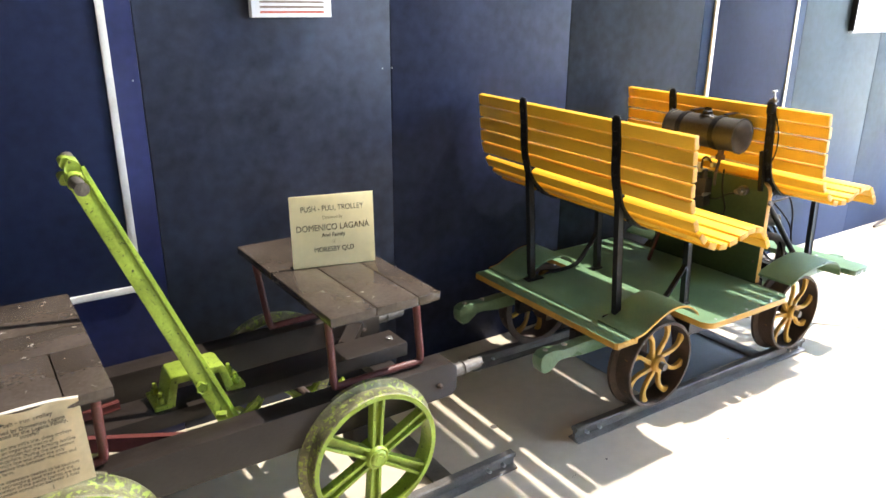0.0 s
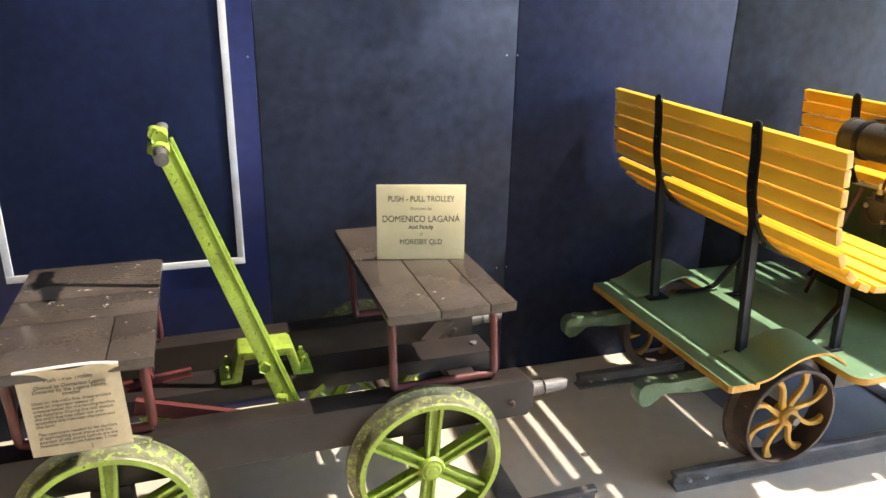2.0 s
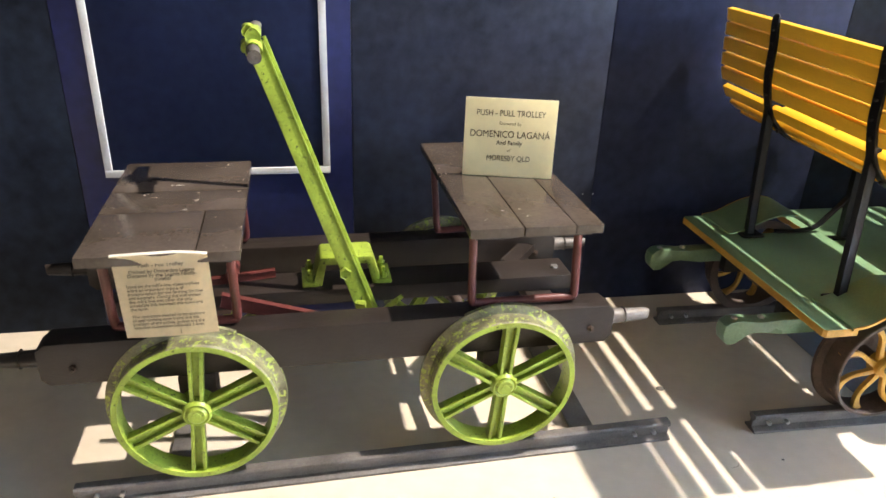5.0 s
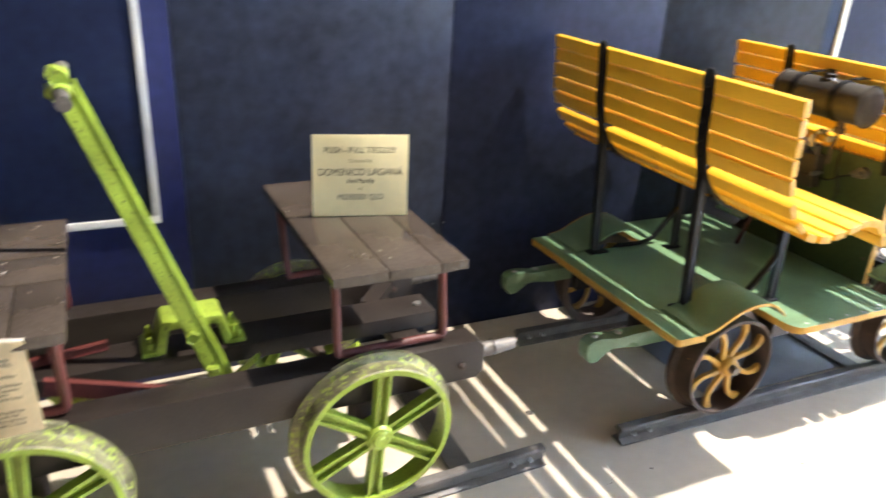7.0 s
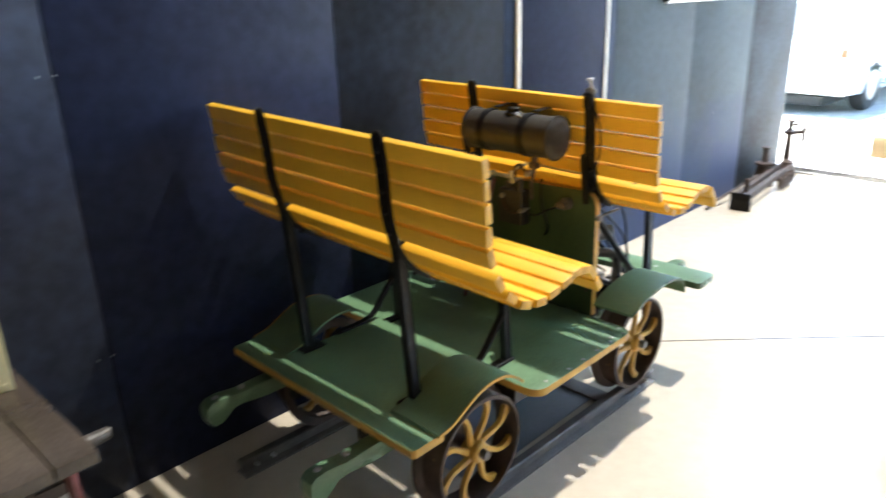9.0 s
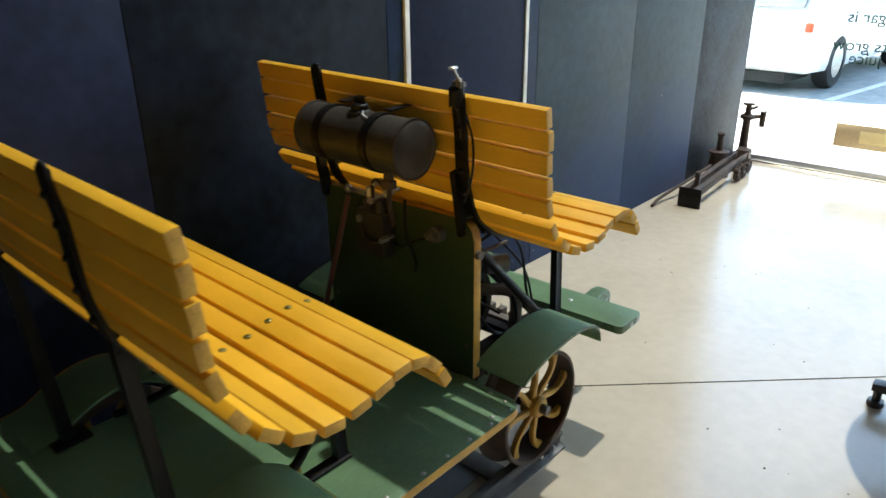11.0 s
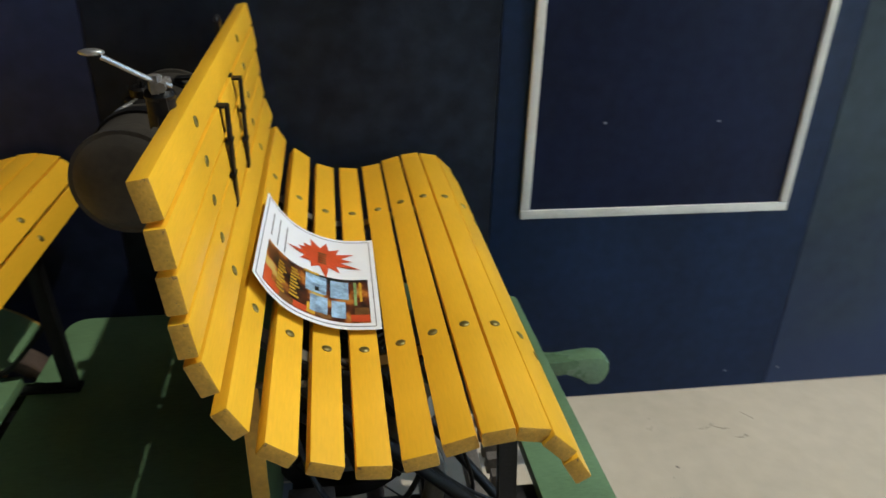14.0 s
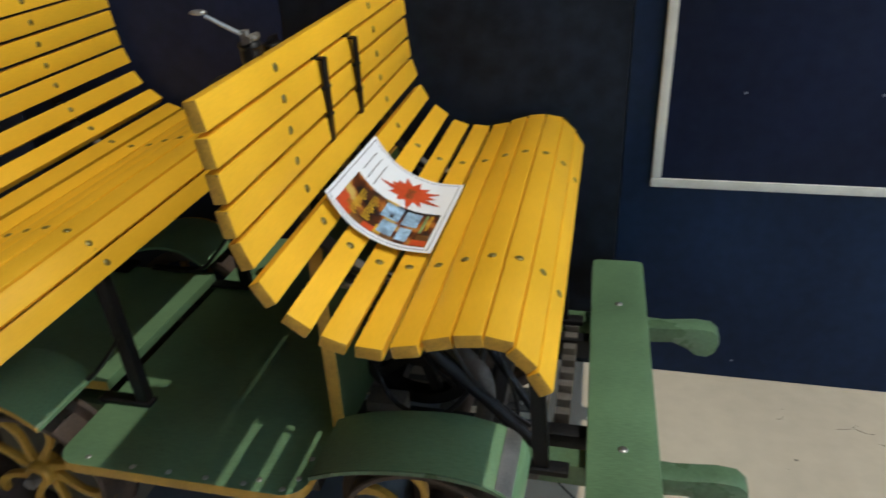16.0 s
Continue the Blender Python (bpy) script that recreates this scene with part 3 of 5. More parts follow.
def lime_wheel(name="wheel"):
    """Rim, six ribbed spokes and a hub, axle along y, face at y = 0."""
    bm = B()
    lathe(bm, [(0.180, 0.0), (0.194, 0.0), (0.197, 0.004), (0.195, 0.048), (0.200, 0.052), (0.216, 0.055), (0.217, 0.066), (0.205, 0.068), (0.186, 0.064), (0.180, 0.058)], (0, 0, 0), "y", 72)
    rim = mesh_of("rim", bm, LIME, 0.5)
    rim.materials.append(TREAD)
    for p in rim.polygons:
        r = math.hypot(p.center.x, p.center.z)
        if r > 0.1905 and p.center.y > 0.002:
            p.material_index = 1
    spokes = []
    bm = B()
    for s in (-1, 1):
        prism(bm, [(s * 0.0115 - 0.0045, 0.030), (s * 0.0115 + 0.0045, 0.030), (s * 0.0145 + 0.0045, 0.184), (s * 0.0145 - 0.0045, 0.184)], 0.006, 0.036, "y", 0.0015)
    prism(bm, [(-0.013, 0.030), (0.013, 0.030), (0.016, 0.184), (-0.016, 0.184)], 0.020, 0.030, "y", 0.001)
    spoke = mesh_of("spoke", bm, LIME, 0.6)
    bm = B()
    lathe(bm, [(0.0, -0.008), (0.020, -0.008), (0.024, -0.004), (0.026, -0.002), (0.030, -0.004), (0.035, 0.002), (0.037, 0.012), (0.042, 0.022), (0.046, 0.045), (0.0, 0.06)], (0, 0, 0), "y", 40, closed=False)
    lathe(bm, [(0.0, -0.0095), (0.010, -0.0095), (0.011, -0.0075), (0.0, -0.0075)], (0, 0, 0), "y", 20, closed=False)
    hub = mesh_of("hub", bm, LIME, 0.6)
    return rim, spoke, hub


RIM, SPOKE, HUB = lime_wheel()
for x in (-0.390, 0.384):
    for y, turn, off in ((-0.334, 0, 4), (0.372, 180, 20)):
        x += 0.0 if y < 0 else -0.04
        w = part("wheel", RIM, None, t1, "lime green spoked wheel with a worn tread", at=pose(x, y, 0.2505, 0, off if y < 0 else 30, turn))
        for k in range(6):
            part("spoke", SPOKE, None, w, at=pose(0, 0, 0, 0, 60 * k, 0))
        part("hub", HUB, None, w)
    bm = B()
    x += 0.04
    rod(bm, (x, -0.29, 0.251), (x - 0.04, 0.33, 0.251), 0.017)
    part("axle", bm, RUST, t1)
    for y in (-0.235, 0.235):
        bm = B()
        box(bm, (x - 0.045, y - 0.035, 0.215), (x + 0.045, y + 0.035, 0.322), 0.006)
        part("axle_box", bm, RUST, t1)


def long_beam(y0, y1, x0, x1, z0, z1):
    bm = B()
    c = 0.018
    prism(bm, [(x0, z0 + c), (x0 + c, z0), (x1 - c, z0), (x1, z0 + c), (x1, z1 - c), (x1 - c * 1.2, z1), (x0 + c * 1.2, z1), (x0, z1 - c)], y0, y1, "y", 0.004)
    return part("side_beam", bm, BROWN, t1, "dark brown painted timber beam")


for y0, y1 in ((-0.277, -0.200), (0.198, 0.275)):
    bmn = long_beam(y0, y1, -0.735, 0.695, 0.328, 0.440)
    yc = (y0 + y1) / 2
    for s, x in ((-1, -0.735), (1, 0.695)):
        bm = B()
        rod(bm, (x, yc, 0.385), (x + s * 0.045, yc, 0.385), 0.022, 0.020, 20)
        rod(bm, (x + s * 0.045, yc, 0.385), (x + s * 0.115, yc, 0.385), 0.0195, 0.0165, 20, 0.005)
        part("handle_peg", bm, RAILM if s > 0 else BROWN, t1, "worn round carrying handle")
    for x in (-0.66, 0.63):
        bm = B()
        rod(bm, (x, y0 - 0.009, 0.375), (x, y0 + 0.001, 0.375), 0.009, seg=6)
        rod(bm, (x, y0 - 0.016, 0.375), (x, y0 - 0.009, 0.375), 0.005, seg=8)
        part("bolt", bm, RUST, bmn)
for x in (-0.52, 0.56):
    bm = B()
    box(bm, (x - 0.04, -0.199, 0.335), (x + 0.04, 0.197, 0.368), 0.004)
    part("cross_beam", bm, BROWN, t1)
bm = B()
box(bm, (-0.62, -0.045, 0.370), (0.662, 0.072, 0.416), 0.004)
plank = part("centre_plank", bm, BROWN, t1, "long dark brown centre plank")
bm = B()
rod(bm, (0.625, 0.01, 0.416), (0.625, 0.01, 0.421), 0.011, seg=14, bevel=0.002)
part("bolt", bm, STEEL, plank)
for a, b in (((0.50, 0.075, 0.40), (0.60, 0.197, 0.40)), ((-0.60, 0.075, 0.40), (-0.50, 0.197, 0.40))):
    bm = B()
    bar(bm, a, b, 0.05, 0.02)
    part("brace", bm, BROWN, t1)


def seat_table(x0, x1, y0, y1, layout):
    z0, z1, g = 0.666, 0.691, 0.0022
    bm = B()
    box(bm, (x0 + 0.02, y0 + 0.02, z0 - 0.012), (x1 - 0.02, y1 - 0.02, z0 - 0.001))
    top = part("seat_table", bm, BROWN, t1, "dark brown boarded seat top")
    for a0, a1, b0, b1 in layout:
        bm = B()
        box(bm, (x0 + (x1 - x0) * a0 + (g if a0 else 0), y0 + (y1 - y0) * b0 + (g if b0 else 0), z0), (x0 + (x1 - x0) * a1, y0 + (y1 - y0) * b1, z1), 0.003)
        part("board", bm, BROWNTOP, top)
    for sx, x in ((1, x0 + 0.030), (-1, x1 - 0.030)):
        for y, ytop in ((-0.238, y0 + 0.085), (0.236, y1 - 0.075)):
            bm = B()
            tube(bm, [(x + sx * 0.05, y, 0.4555), (x + sx * 0.012, y, 0.4555), (x, y, 0.468), (x, (y + ytop) / 2, 0.56), (x, ytop, z0 - 0.012)], 0.0112, 12)
            part("leg", bm, REDOX, top, "red oxide iron leg")
    for y in (-0.238, 0.236):
        bm = B()
        rod(bm, (x0 + 0.075, y, 0.4555), (x1 - 0.075, y, 0.4555), 0.0108, seg=14)
        part("end_rail", bm, REDOX, top, "red oxide iron rail")


seat_table(-0.592, -0.253, -0.350, 0.270, ((0, 1, 0.62, 1), (0, 1, 0.39, 0.62), (0, 0.72, 0, 0.39), (0.72, 1, 0, 0.39)))
seat_table(0.276, 0.617, -0.300, 0.405, ((0, 1, 0.58, 1), (0, 0.395, 0, 0.58), (0.395, 0.785, 0, 0.58), (0.785, 1, 0, 0.58)))
bm = B()
bar(bm, (-0.33, -0.12, 0.445), (0.02, -0.165, 0.36), 0.012, 0.038, 0.003)
part("connecting_rod", bm, REDOX, t1, "red oxide iron rod to the axle crank")
bm = B()
bar(bm, (-0.40, 0.02, 0.425), (-0.20, 0.05, 0.43), 0.012, 0.02, 0.003)
rod(bm, (-0.31, 0.0, 0.452), (-0.31, 0.07, 0.452), 0.018, seg=14)
part("seat_bracket", bm, REDOX, t1)

# lever and its saddle bracket
bm = B()
prism(bm, [(x + 0.010, z) for x, z in ((-0.106, 0.417), (-0.080, 0.417), (-0.066, 0.482), (0.046, 0.482), (0.062, 0.417), (0.088, 0.417), (0.064, 0.497), (0.055, 0.504), (-0.075, 0.504), (-0.084, 0.497))], -0.028, 0.070, "y", 0.003)
saddle = part("saddle_bracket", bm, LIME, t1, "lime green arched iron bracket")
for x in (-0.102, 0.104):
    bm = B()
    box(bm, (x - 0.022, -0.030, 0.4165), (x + 0.022, 0.072, 0.430), 0.003)
    for y in (-0.012, 0.052):
        rod(bm, (x, y, 0.430), (x, y, 0.448), 0.011, seg=6)
        rod(bm, (x, y, 0.448), (x, y, 0.462), 0.006, seg=8)
    part("lug", bm, LIME, saddle, "chipped lime green bolted lug")
lb, lt = Vector((0.086, -0.122, 0.275)), Vector((-0.213, 0.100, 1.075))
m, n = axes(lb, lt, (0, 1, 0))
bm = B()
box(bm, (-0.027, -0.004, 0), (0.015, 0.004, n), 0.0015, m)
lever = part("lever", bm, LIME, t1, "long lime green iron pump lever")
bm = B()
box(bm, (0.0155, -0.008, 0), (0.0185, 0.006, n - 0.02), 0.0012, m)
part("rib", bm, LIME, lever)
bm = B()
box(bm, (0.019, 0.001, 0), (0.028, 0.007, n - 0.01), 0.0015, m)
part("flange", bm, LIME, lever)
bm = B()
rod(bm, (-0.008, -0.080, 0.480), (-0.008, 0.075, 0.480), 0.012, seg=14, bevel=0.002)
rod(bm, (-0.008, -0.085, 0.480), (-0.008, -0.079, 0.480), 0.016, seg=6, bevel=0.002)
part("pivot_pin", bm, LIME, lever)
bm = B()
top = lt
for a, b, r in (((0, -0.050, -0.028), (0, -0.020, -0.024), 0.021), ((0, -0.030, 0.004), (0, 0.020, 0.006), 0.019), ((-0.018, -0.018, -0.026), (-0.018, 0.012, -0.024), 0.015), ((-0.012, -0.022, 0.014), (-0.012, 0.008, 0.015), 0.015)):
    rod(bm, top + Vector(a), top + Vector(b), r, seg=18, bevel=0.004)
part("clamp", bm, LIME, lever)
for a, b in (((0, -0.050, -0.028), (0.004, -0.112, -0.034)), ((0, 0.020, 0.006), (0.004, 0.085, 0.010))):
    bm = B()
    a, b = top + Vector(a), top + Vector(b)
    rod(bm, a, b, 0.0155, 0.0145, 18, 0.003)
    d = (b - a).normalized()
    rod(bm, b, b + d * 0.003, 0.010, seg=14, bevel=0.001)
    rod(bm, b + d * 0.003, b + d * 0.005, 0.006, seg=12)
    part("grip", bm, RAILM, lever, "worn grey steel hand grip")
for a, b in (((0.14, -0.09, 0.40), (0.05, -0.03, 0.29)), ((0.03, -0.10, 0.40), (0.06, -0.03, 0.285)), ((0.22, 0.05, 0.37), (0.33, 0.02, 0.28)), ((0.42, -0.06, 0.36), (0.33, -0.02, 0.28))):
    bm = B()
    bar(bm, a, b, 0.026, 0.008, 0.002)
    part("crank_link", bm, LIME, t1, "lime green iron link under the deck")

# ---- signs on the hand trolley ----
SM = Matrix.Translation((1.167, 2.008, 0.6915)) @ pose(0, 0, 0, 0, 0, -13.5) @ pose(0, 0, 0, 87, 0, 0) @ Matrix.Diagonal((1.01, 1.045, 1, 1))
sg = base("name_plate", "gold engraved plate standing on the brown seat boards", "sign", SM)
bm = B()
box(bm, (-0.127, 0, -0.002), (0.127, 0.214, 0.002), 0.001)
part("plate", bm, BRASS, sg)
bm = B()
box(bm, (-0.12, 0.0, -0.030), (0.12, 0.02, -0.0025), 0.002)
part("foot", bm, BRASS, sg)
for text, y, s, mt, w, bo in (("PUSH - PULL TROLLEY", 0.174, 0.0225, INK, 0.86, 0), ("Donated by", 0.147, 0.013, INKL, 1, 0), ("DOMENICO LAGANÁ", 0.117, 0.0262, INK, 0.88, 0), ("And Family", 0.094, 0.016, INK, 1, 0.0002), ("of", 0.074, 0.012, INKL, 1, 0), ("MORESBY QLD", 0.051, 0.021, INK, 0.88, 0)):
    words(text, s, mt, sg, Matrix.Translation((0, y, 0.0026)), bold=bo, wide=w)
for x in (-0.112, 0.112):
    bm = B()
    rod(bm, (x, 0.012, 0.002), (x, 0.012, 0.005), 0.0055, seg=14, bevel=0.001)
    part("screw_head", bm, BRASS, sg)

PM = Matrix.Translation((0.293, 1.590, 0.488)) @ pose(0, 0, 0, 90, 0, 0) @ pose(0, 0, 0, 0, 0, 1.0) @ Matrix.Scale(1.01, 4)
ps = base("information_card", "aged parchment card with curled top leaning on the seat edge", "sign", PM)
bm = B()
nx, ny = 14, 14
grid = []
for i in range(nx + 1):
    col = []
    for j in range(ny + 1):
        u, v = i / nx, j / ny
        x = -0.098 + 0.196 * u + 0.010 * (0.5 - v) * 0 - 0.004 * v
        y = 0.204 * v + 0.004 * math.sin(u * 9) * v * v - (0.008 * max(0, u - 0.85) / 0.15 if v > 0.99 else 0)
        z = 0.006 + 0.004 * math.sin(u * 3.1) + 0.006 * max(0, v - 0.9) / 0.1
        col.append(bm.verts.new((x, y, z)))
    grid.append(col)
fs = [bm.faces.new((grid[i][j], grid[i + 1][j], grid[i + 1][j + 1], grid[i][j + 1])) for i in range(nx) for j in range(ny)]
bmesh.ops.solidify(bm, geom=fs, thickness=-0.0035)
card = part("card", bm, PARCH, ps)
bm = B()
tube(bm, [(-0.101, 0.2035, 0.010), (-0.05, 0.206, 0.0125), (0.02, 0.2075, 0.014), (0.06, 0.204, 0.012), (0.094, 0.197, 0.009)], 0.0032, 8)
part("torn_edge", bm, PARCHE, ps, "pale torn top edge")


def card_words(text, y, s, bo=0.0, wide=1.0):
    words(text, s, INKG, ps, Matrix.Translation((-0.003, y, 0.0105)), bold=bo, wide=wide)


card_words("Push - Pull Trolley", 0.178, 0.0125, 0.0002)
card_words("Owned by Domenico Lagana", 0.163, 0.0114, 0.0001)
card_words("Donated by the Lagana Family,", 0.1535, 0.0114, 0.0001)
card_words("Innisfail", 0.144, 0.0114, 0.0001)
LINES = ("Used on the mill's line, these trolleys", "were an important means of", "transportation for the farming families", "and suppliers. During the wet season", "the mill's line was often the only", "accessible link between the town and", "the farm.", "", "The operators needed to be cautious", "of approaching cane trains and the", "position of the points (points are the", "movable connection between 2 lines")
for k, text in enumerate(LINES):
    if text:
        words(text, 0.0100, INKG, ps, Matrix.Translation((-0.079, 0.1285 - 0.0093 * k, 0.0105)), "LEFT")
bm = B()
box(bm, (0.0175, 0.006, 0.0106), (0.0185, 0.016, 0.0110))
part("print_mark", bm, INK, ps, smooth=0)


# ---- motor trolley ----
O2 = Vector((2.60, 1.955, 0.0))
SHIFT = Matrix.Translation(-O2)
t2 = base("motor_trolley", "green motor rail trolley with two yellow slatted benches", "rail trolley", Matrix.Translation(O2))


# the end plank sits slightly askew on the frame
PLANK_SKEW = Matrix.Translation((3.40, 1.96, 0)) @ Matrix.Rotation(radians(1.5), 4, "Z") @ Matrix.Translation((-3.40, -1.96, 0))


def p2(name, bm, material, label="", smooth=0.7, turn=Matrix()):
    return part(name, bm, material, t2, label, smooth, SHIFT @ turn)


# side beams with drooping handle ends
def handle_beam(y):
    xl, xr, zt = 1.950, 3.455, 0.349
    prof = [(xl, 0.290), (1.875, 0.300), (1.845, 0.298), (1.825, 0.282), (1.805, 0.268), (1.782, 0.266), (1.766, 0.280), (1.760, 0.305), (1.763, 0.330), (1.780, 0.343), (1.815, 0.346), (1.87, 0.338), (xl, 0.341),
            (xr, 0.341), (3.53, 0.338), (3.60, 0.346), (3.636, 0.343), (3.653, 0.328), (3.656, 0.305), (3.648, 0.280), (3.632, 0.266), (3.606, 0.268), (3.585, 0.284), (3.55, 0.300), (xr, 0.290)]
    bm = B()
    prism(bm, prof, y - 0.024, y + 0.024, "y", 0.008)
    ob = p2("side_beam", bm, GREENP, "green timber beam with shaped handle ends")
    for x in (1.80, 1.885):
        bm = B()
        ball(bm, (x, y, 0.343), 0.011, 1, 1, 0.5, 12)
        part("stud", bm, STEEL, ob)


handle_beam(1.722)
handle_beam(2.202)


def slab(bm, x0, x1, y0, y1, z0, z1, r=0.0, bevel=0.002):
    pts = []
    if r:
        for cx, cy, a0 in ((x1 - r, y1 - r, 0), (x0 + r, y1 - r, 90), (x0 + r, y0 + r, 180), (x1 - r, y0 + r, 270)):
            for k in range(7):
                a = radians(a0 + 15 * k)
                pts.append((cx + r * math.cos(a), cy + r * math.sin(a)))
    else:
        pts = [(x0, y0), (x1, y0), (x1, y1), (x0, y1)]
    return prism(bm, pts, z0, z1, "z", bevel)


def edged(ob, mats=(GREEN, YELLOWD), limit=0.6):
    """Ochre on the edges of a green board."""
    ob.data.materials.append(mats[1])
    for p in ob.data.polygons:
        if p.normal.z < limit:
            p.material_index = 1
    return ob


# end deck
bm = B()
prism(bm, [(1.945, 1.548), (1.953, 1.540), (2.048, 1.540), (2.048, 1.702), (2.375, 1.702), (2.375, 2.163), (2.048, 2.163), (2.048, 2.335), (1.953, 2.335), (1.945, 2.327)], 0.378, 0.402, "z", 0.002)
end_deck = edged(p2("end_deck", bm, GREEN, "green painted end deck with an ochre edge"))
for p in end_deck.data.polygons:
    if p.normal.x > 0.5:
        p.material_index = 0
bm = B()
slab(bm, 2.385, 2.892, 1.508, 2.432, 0.347, 0.371, 0.045, 0.003)
mid = edged(p2("middle_deck", bm, GREEN, "wide green deck board with ochre edges"))
bm = B()
ball(bm, (0, 0, 0), 0.006, 1, 1, 0.4, 10)
stud_me = mesh_of("stud", bm, STEEL)
for x, y in [(2.55 + 0.075 * k, 1.522) for k in range(5)] + [(2.80, 1.535), (2.875, 1.60), (2.87, 1.55), (2.45, 1.53)]:
    part("stud", stud_me, None, mid, at=pose(x, y, 0.371))
bm = B()
box(bm, (2.40, 1.60, 0.290), (2.88, 2.35, 0.346))
p2("deck_frame", bm, BROWN, "dark timber frame below the deck", 0)


def fender(xs, y0, y1, inner, rim):
    """An arched green mudguard: a curved sheet over the wheel, with an ochre rim."""
    top = smooth_line([(x, 0, z) for x, z in xs], 6)
    th = 0.008
    pts = [(p.x, p.z) for p in top] + [(p.x, p.z - th) for p in reversed(top)]
    bm = B()
    prism(bm, pts, y0, y1, "y", 0.0015)
    ob = p2("mudguard", bm, GREEN, "arched green mudguard over the wheel", 0.6)
    bm = B()
    yn = y0 if inner > y0 else y1
    s = -1 if yn == y0 else 1
    prism(bm, pts, yn + s * 0.0005, yn + s * 0.004, "y")
    part("rim_strip", bm, rim, ob, "painted rim", 0.6)


ARCH_L = [(2.025, 0.4065), (2.075, 0.416), (2.125, 0.441), (2.175, 0.462), (2.225, 0.470), (2.275, 0.465), (2.315, 0.446), (2.35, 0.418)]
ARCH_R = [(2.906, 0.412), (2.97, 0.436), (3.05, 0.452), (3.13, 0.458), (3.19, 0.452), (3.235, 0.437), (3.262, 0.410), (3.271, 0.380)]
fender(ARCH_L, 1.536, 1.706, 1.8, YELLOWD)
fender(ARCH_L, 2.159, 2.339, 2.1, YELLOWD)
fender(ARCH_R, 1.524, 1.672, 1.8, GREENP)
fender(ARCH_R, 2.235, 2.385, 2.1, GREENP)
for y in (1.598, 2.310):
    line = [p for p in smooth_line([(x, 0, z) for x, z in ARCH_R], 6) if 3.228 < p.x < 3.258]
    bm = B()
    prism(bm, [(p.x + 0.0005, p.z + 0.0015) for p in line] + [(p.x, p.z - 0.004) for p in reversed(line)], y - 0.073, y + 0.073, "y")
    p2("mudguard_clip", bm, STEEL, "worn bare metal strip across the mudguard")
bm = B()
slab(bm, 3.362, 3.492, 1.512, 2.432, 0.350, 0.375, 0.018, 0.003)
plank2 = edged(p2("end_plank", bm, GREEN, "green end plank with bolt heads", turn=PLANK_SKEW), (GREEN, GREENP), 0.5)
for y in (1.720, 2.213):
    part("bolt", stud_me, None, plank2, at=pose(3.427, y, 0.375) @ Matrix.Diagonal((1.5, 1.5, 1.2, 1)))

# wheels: dark rims, eight curved ochre spokes
bm = B()
lathe(bm, [(0.155, 0.0), (0.163, 0.0), (0.166, 0.003), (0.164, 0.066), (0.170, 0.070), (0.186, 0.073), (0.187, 0.084), (0.172, 0.087), (0.158, 0.084), (0.155, 0.078)], (0, 0, 0), "y", 64)
rim2 = mesh_of("rim", bm, RUST, 0.5)
bm = B()
pts, wid = [], []
for k in range(9):
    f = k / 8
    r = 0.026 + 0.131 * f
    a = 0.27 * math.sin(f * math.pi * 0.95)
    pts.append((r * math.sin(a), r * math.cos(a)))
    wid.append(0.0098 - 0.0030 * math.sin(f * math.pi * 0.9) + (0.005 * max(0, f - 0.70) / 0.30))
left, right = [], []
for i, (p, w) in enumerate(zip(pts, wid)):
    q0, q1 = pts[max(i - 1, 0)], pts[min(i + 1, 8)]
    d = Vector((q1[0] - q0[0], q1[1] - q0[1])).normalized()
    left.append((p[0] - d.y * w, p[1] + d.x * w))
    right.append((p[0] + d.y * w, p[1] - d.x * w))
prism(bm, left + right[::-1], 0.020, 0.036, "y", 0.003)
spoke2 = mesh_of("spoke", bm, YELLOWD, 0.6)
bm = B()
lathe(bm, [(0.0, 0.002), (0.026, 0.002), (0.031, 0.008), (0.034, 0.050), (0.0, 0.06)], (0, 0, 0), "y", 32, closed=False)
hub2 = mesh_of("hub", bm, YELLOWD, 0.6)
bm = B()
rod(bm, (0, -0.018, 0), (0, 0.004, 0), 0.014, seg=18, bevel=0.002)
cap2 = mesh_of("axle_cap", bm, RAILM, 0.6)
for x in (2.236, 3.085):
    for y, turn in ((1.580, 0), (2.330, 180)):
        w = part("wheel", rim2, None, t2, "dark iron wheel with curved ochre spokes", at=SHIFT @ pose(x, y, 0.222, 0, 12 if x < 2.5 else 30, turn))
        for k in range(8):
            part("spoke", spoke2, None, w, at=pose(0, 0, 0, 0, 45 * k, 0))
        part("hub", hub2, None, w)
        part("axle_cap", cap2, None, w)
    bm = B()
    rod(bm, (x, 1.62, 0.222), (x, 2.29, 0.222), 0.018)
    p2("axle", bm, RUST)
    for y in (1.728, 2.19):
        bm = B()
        box(bm, (x - 0.05, y - 0.04, 0.19), (x + 0.05, y + 0.04, 0.289), 0.006)
        rod(bm, (x - 0.025, y, 0.21), (x - 0.025, y, 0.19), 0.02)
        p2("axle_box", bm, RUST)
for y in (1.80, 2.12):
    bm = B()
    bar(bm, (2.0, y, 0.31), (3.42, y, 0.31), 0.035, 0.05)
    p2("frame_rail", bm, BLACK, "black iron frame rail")

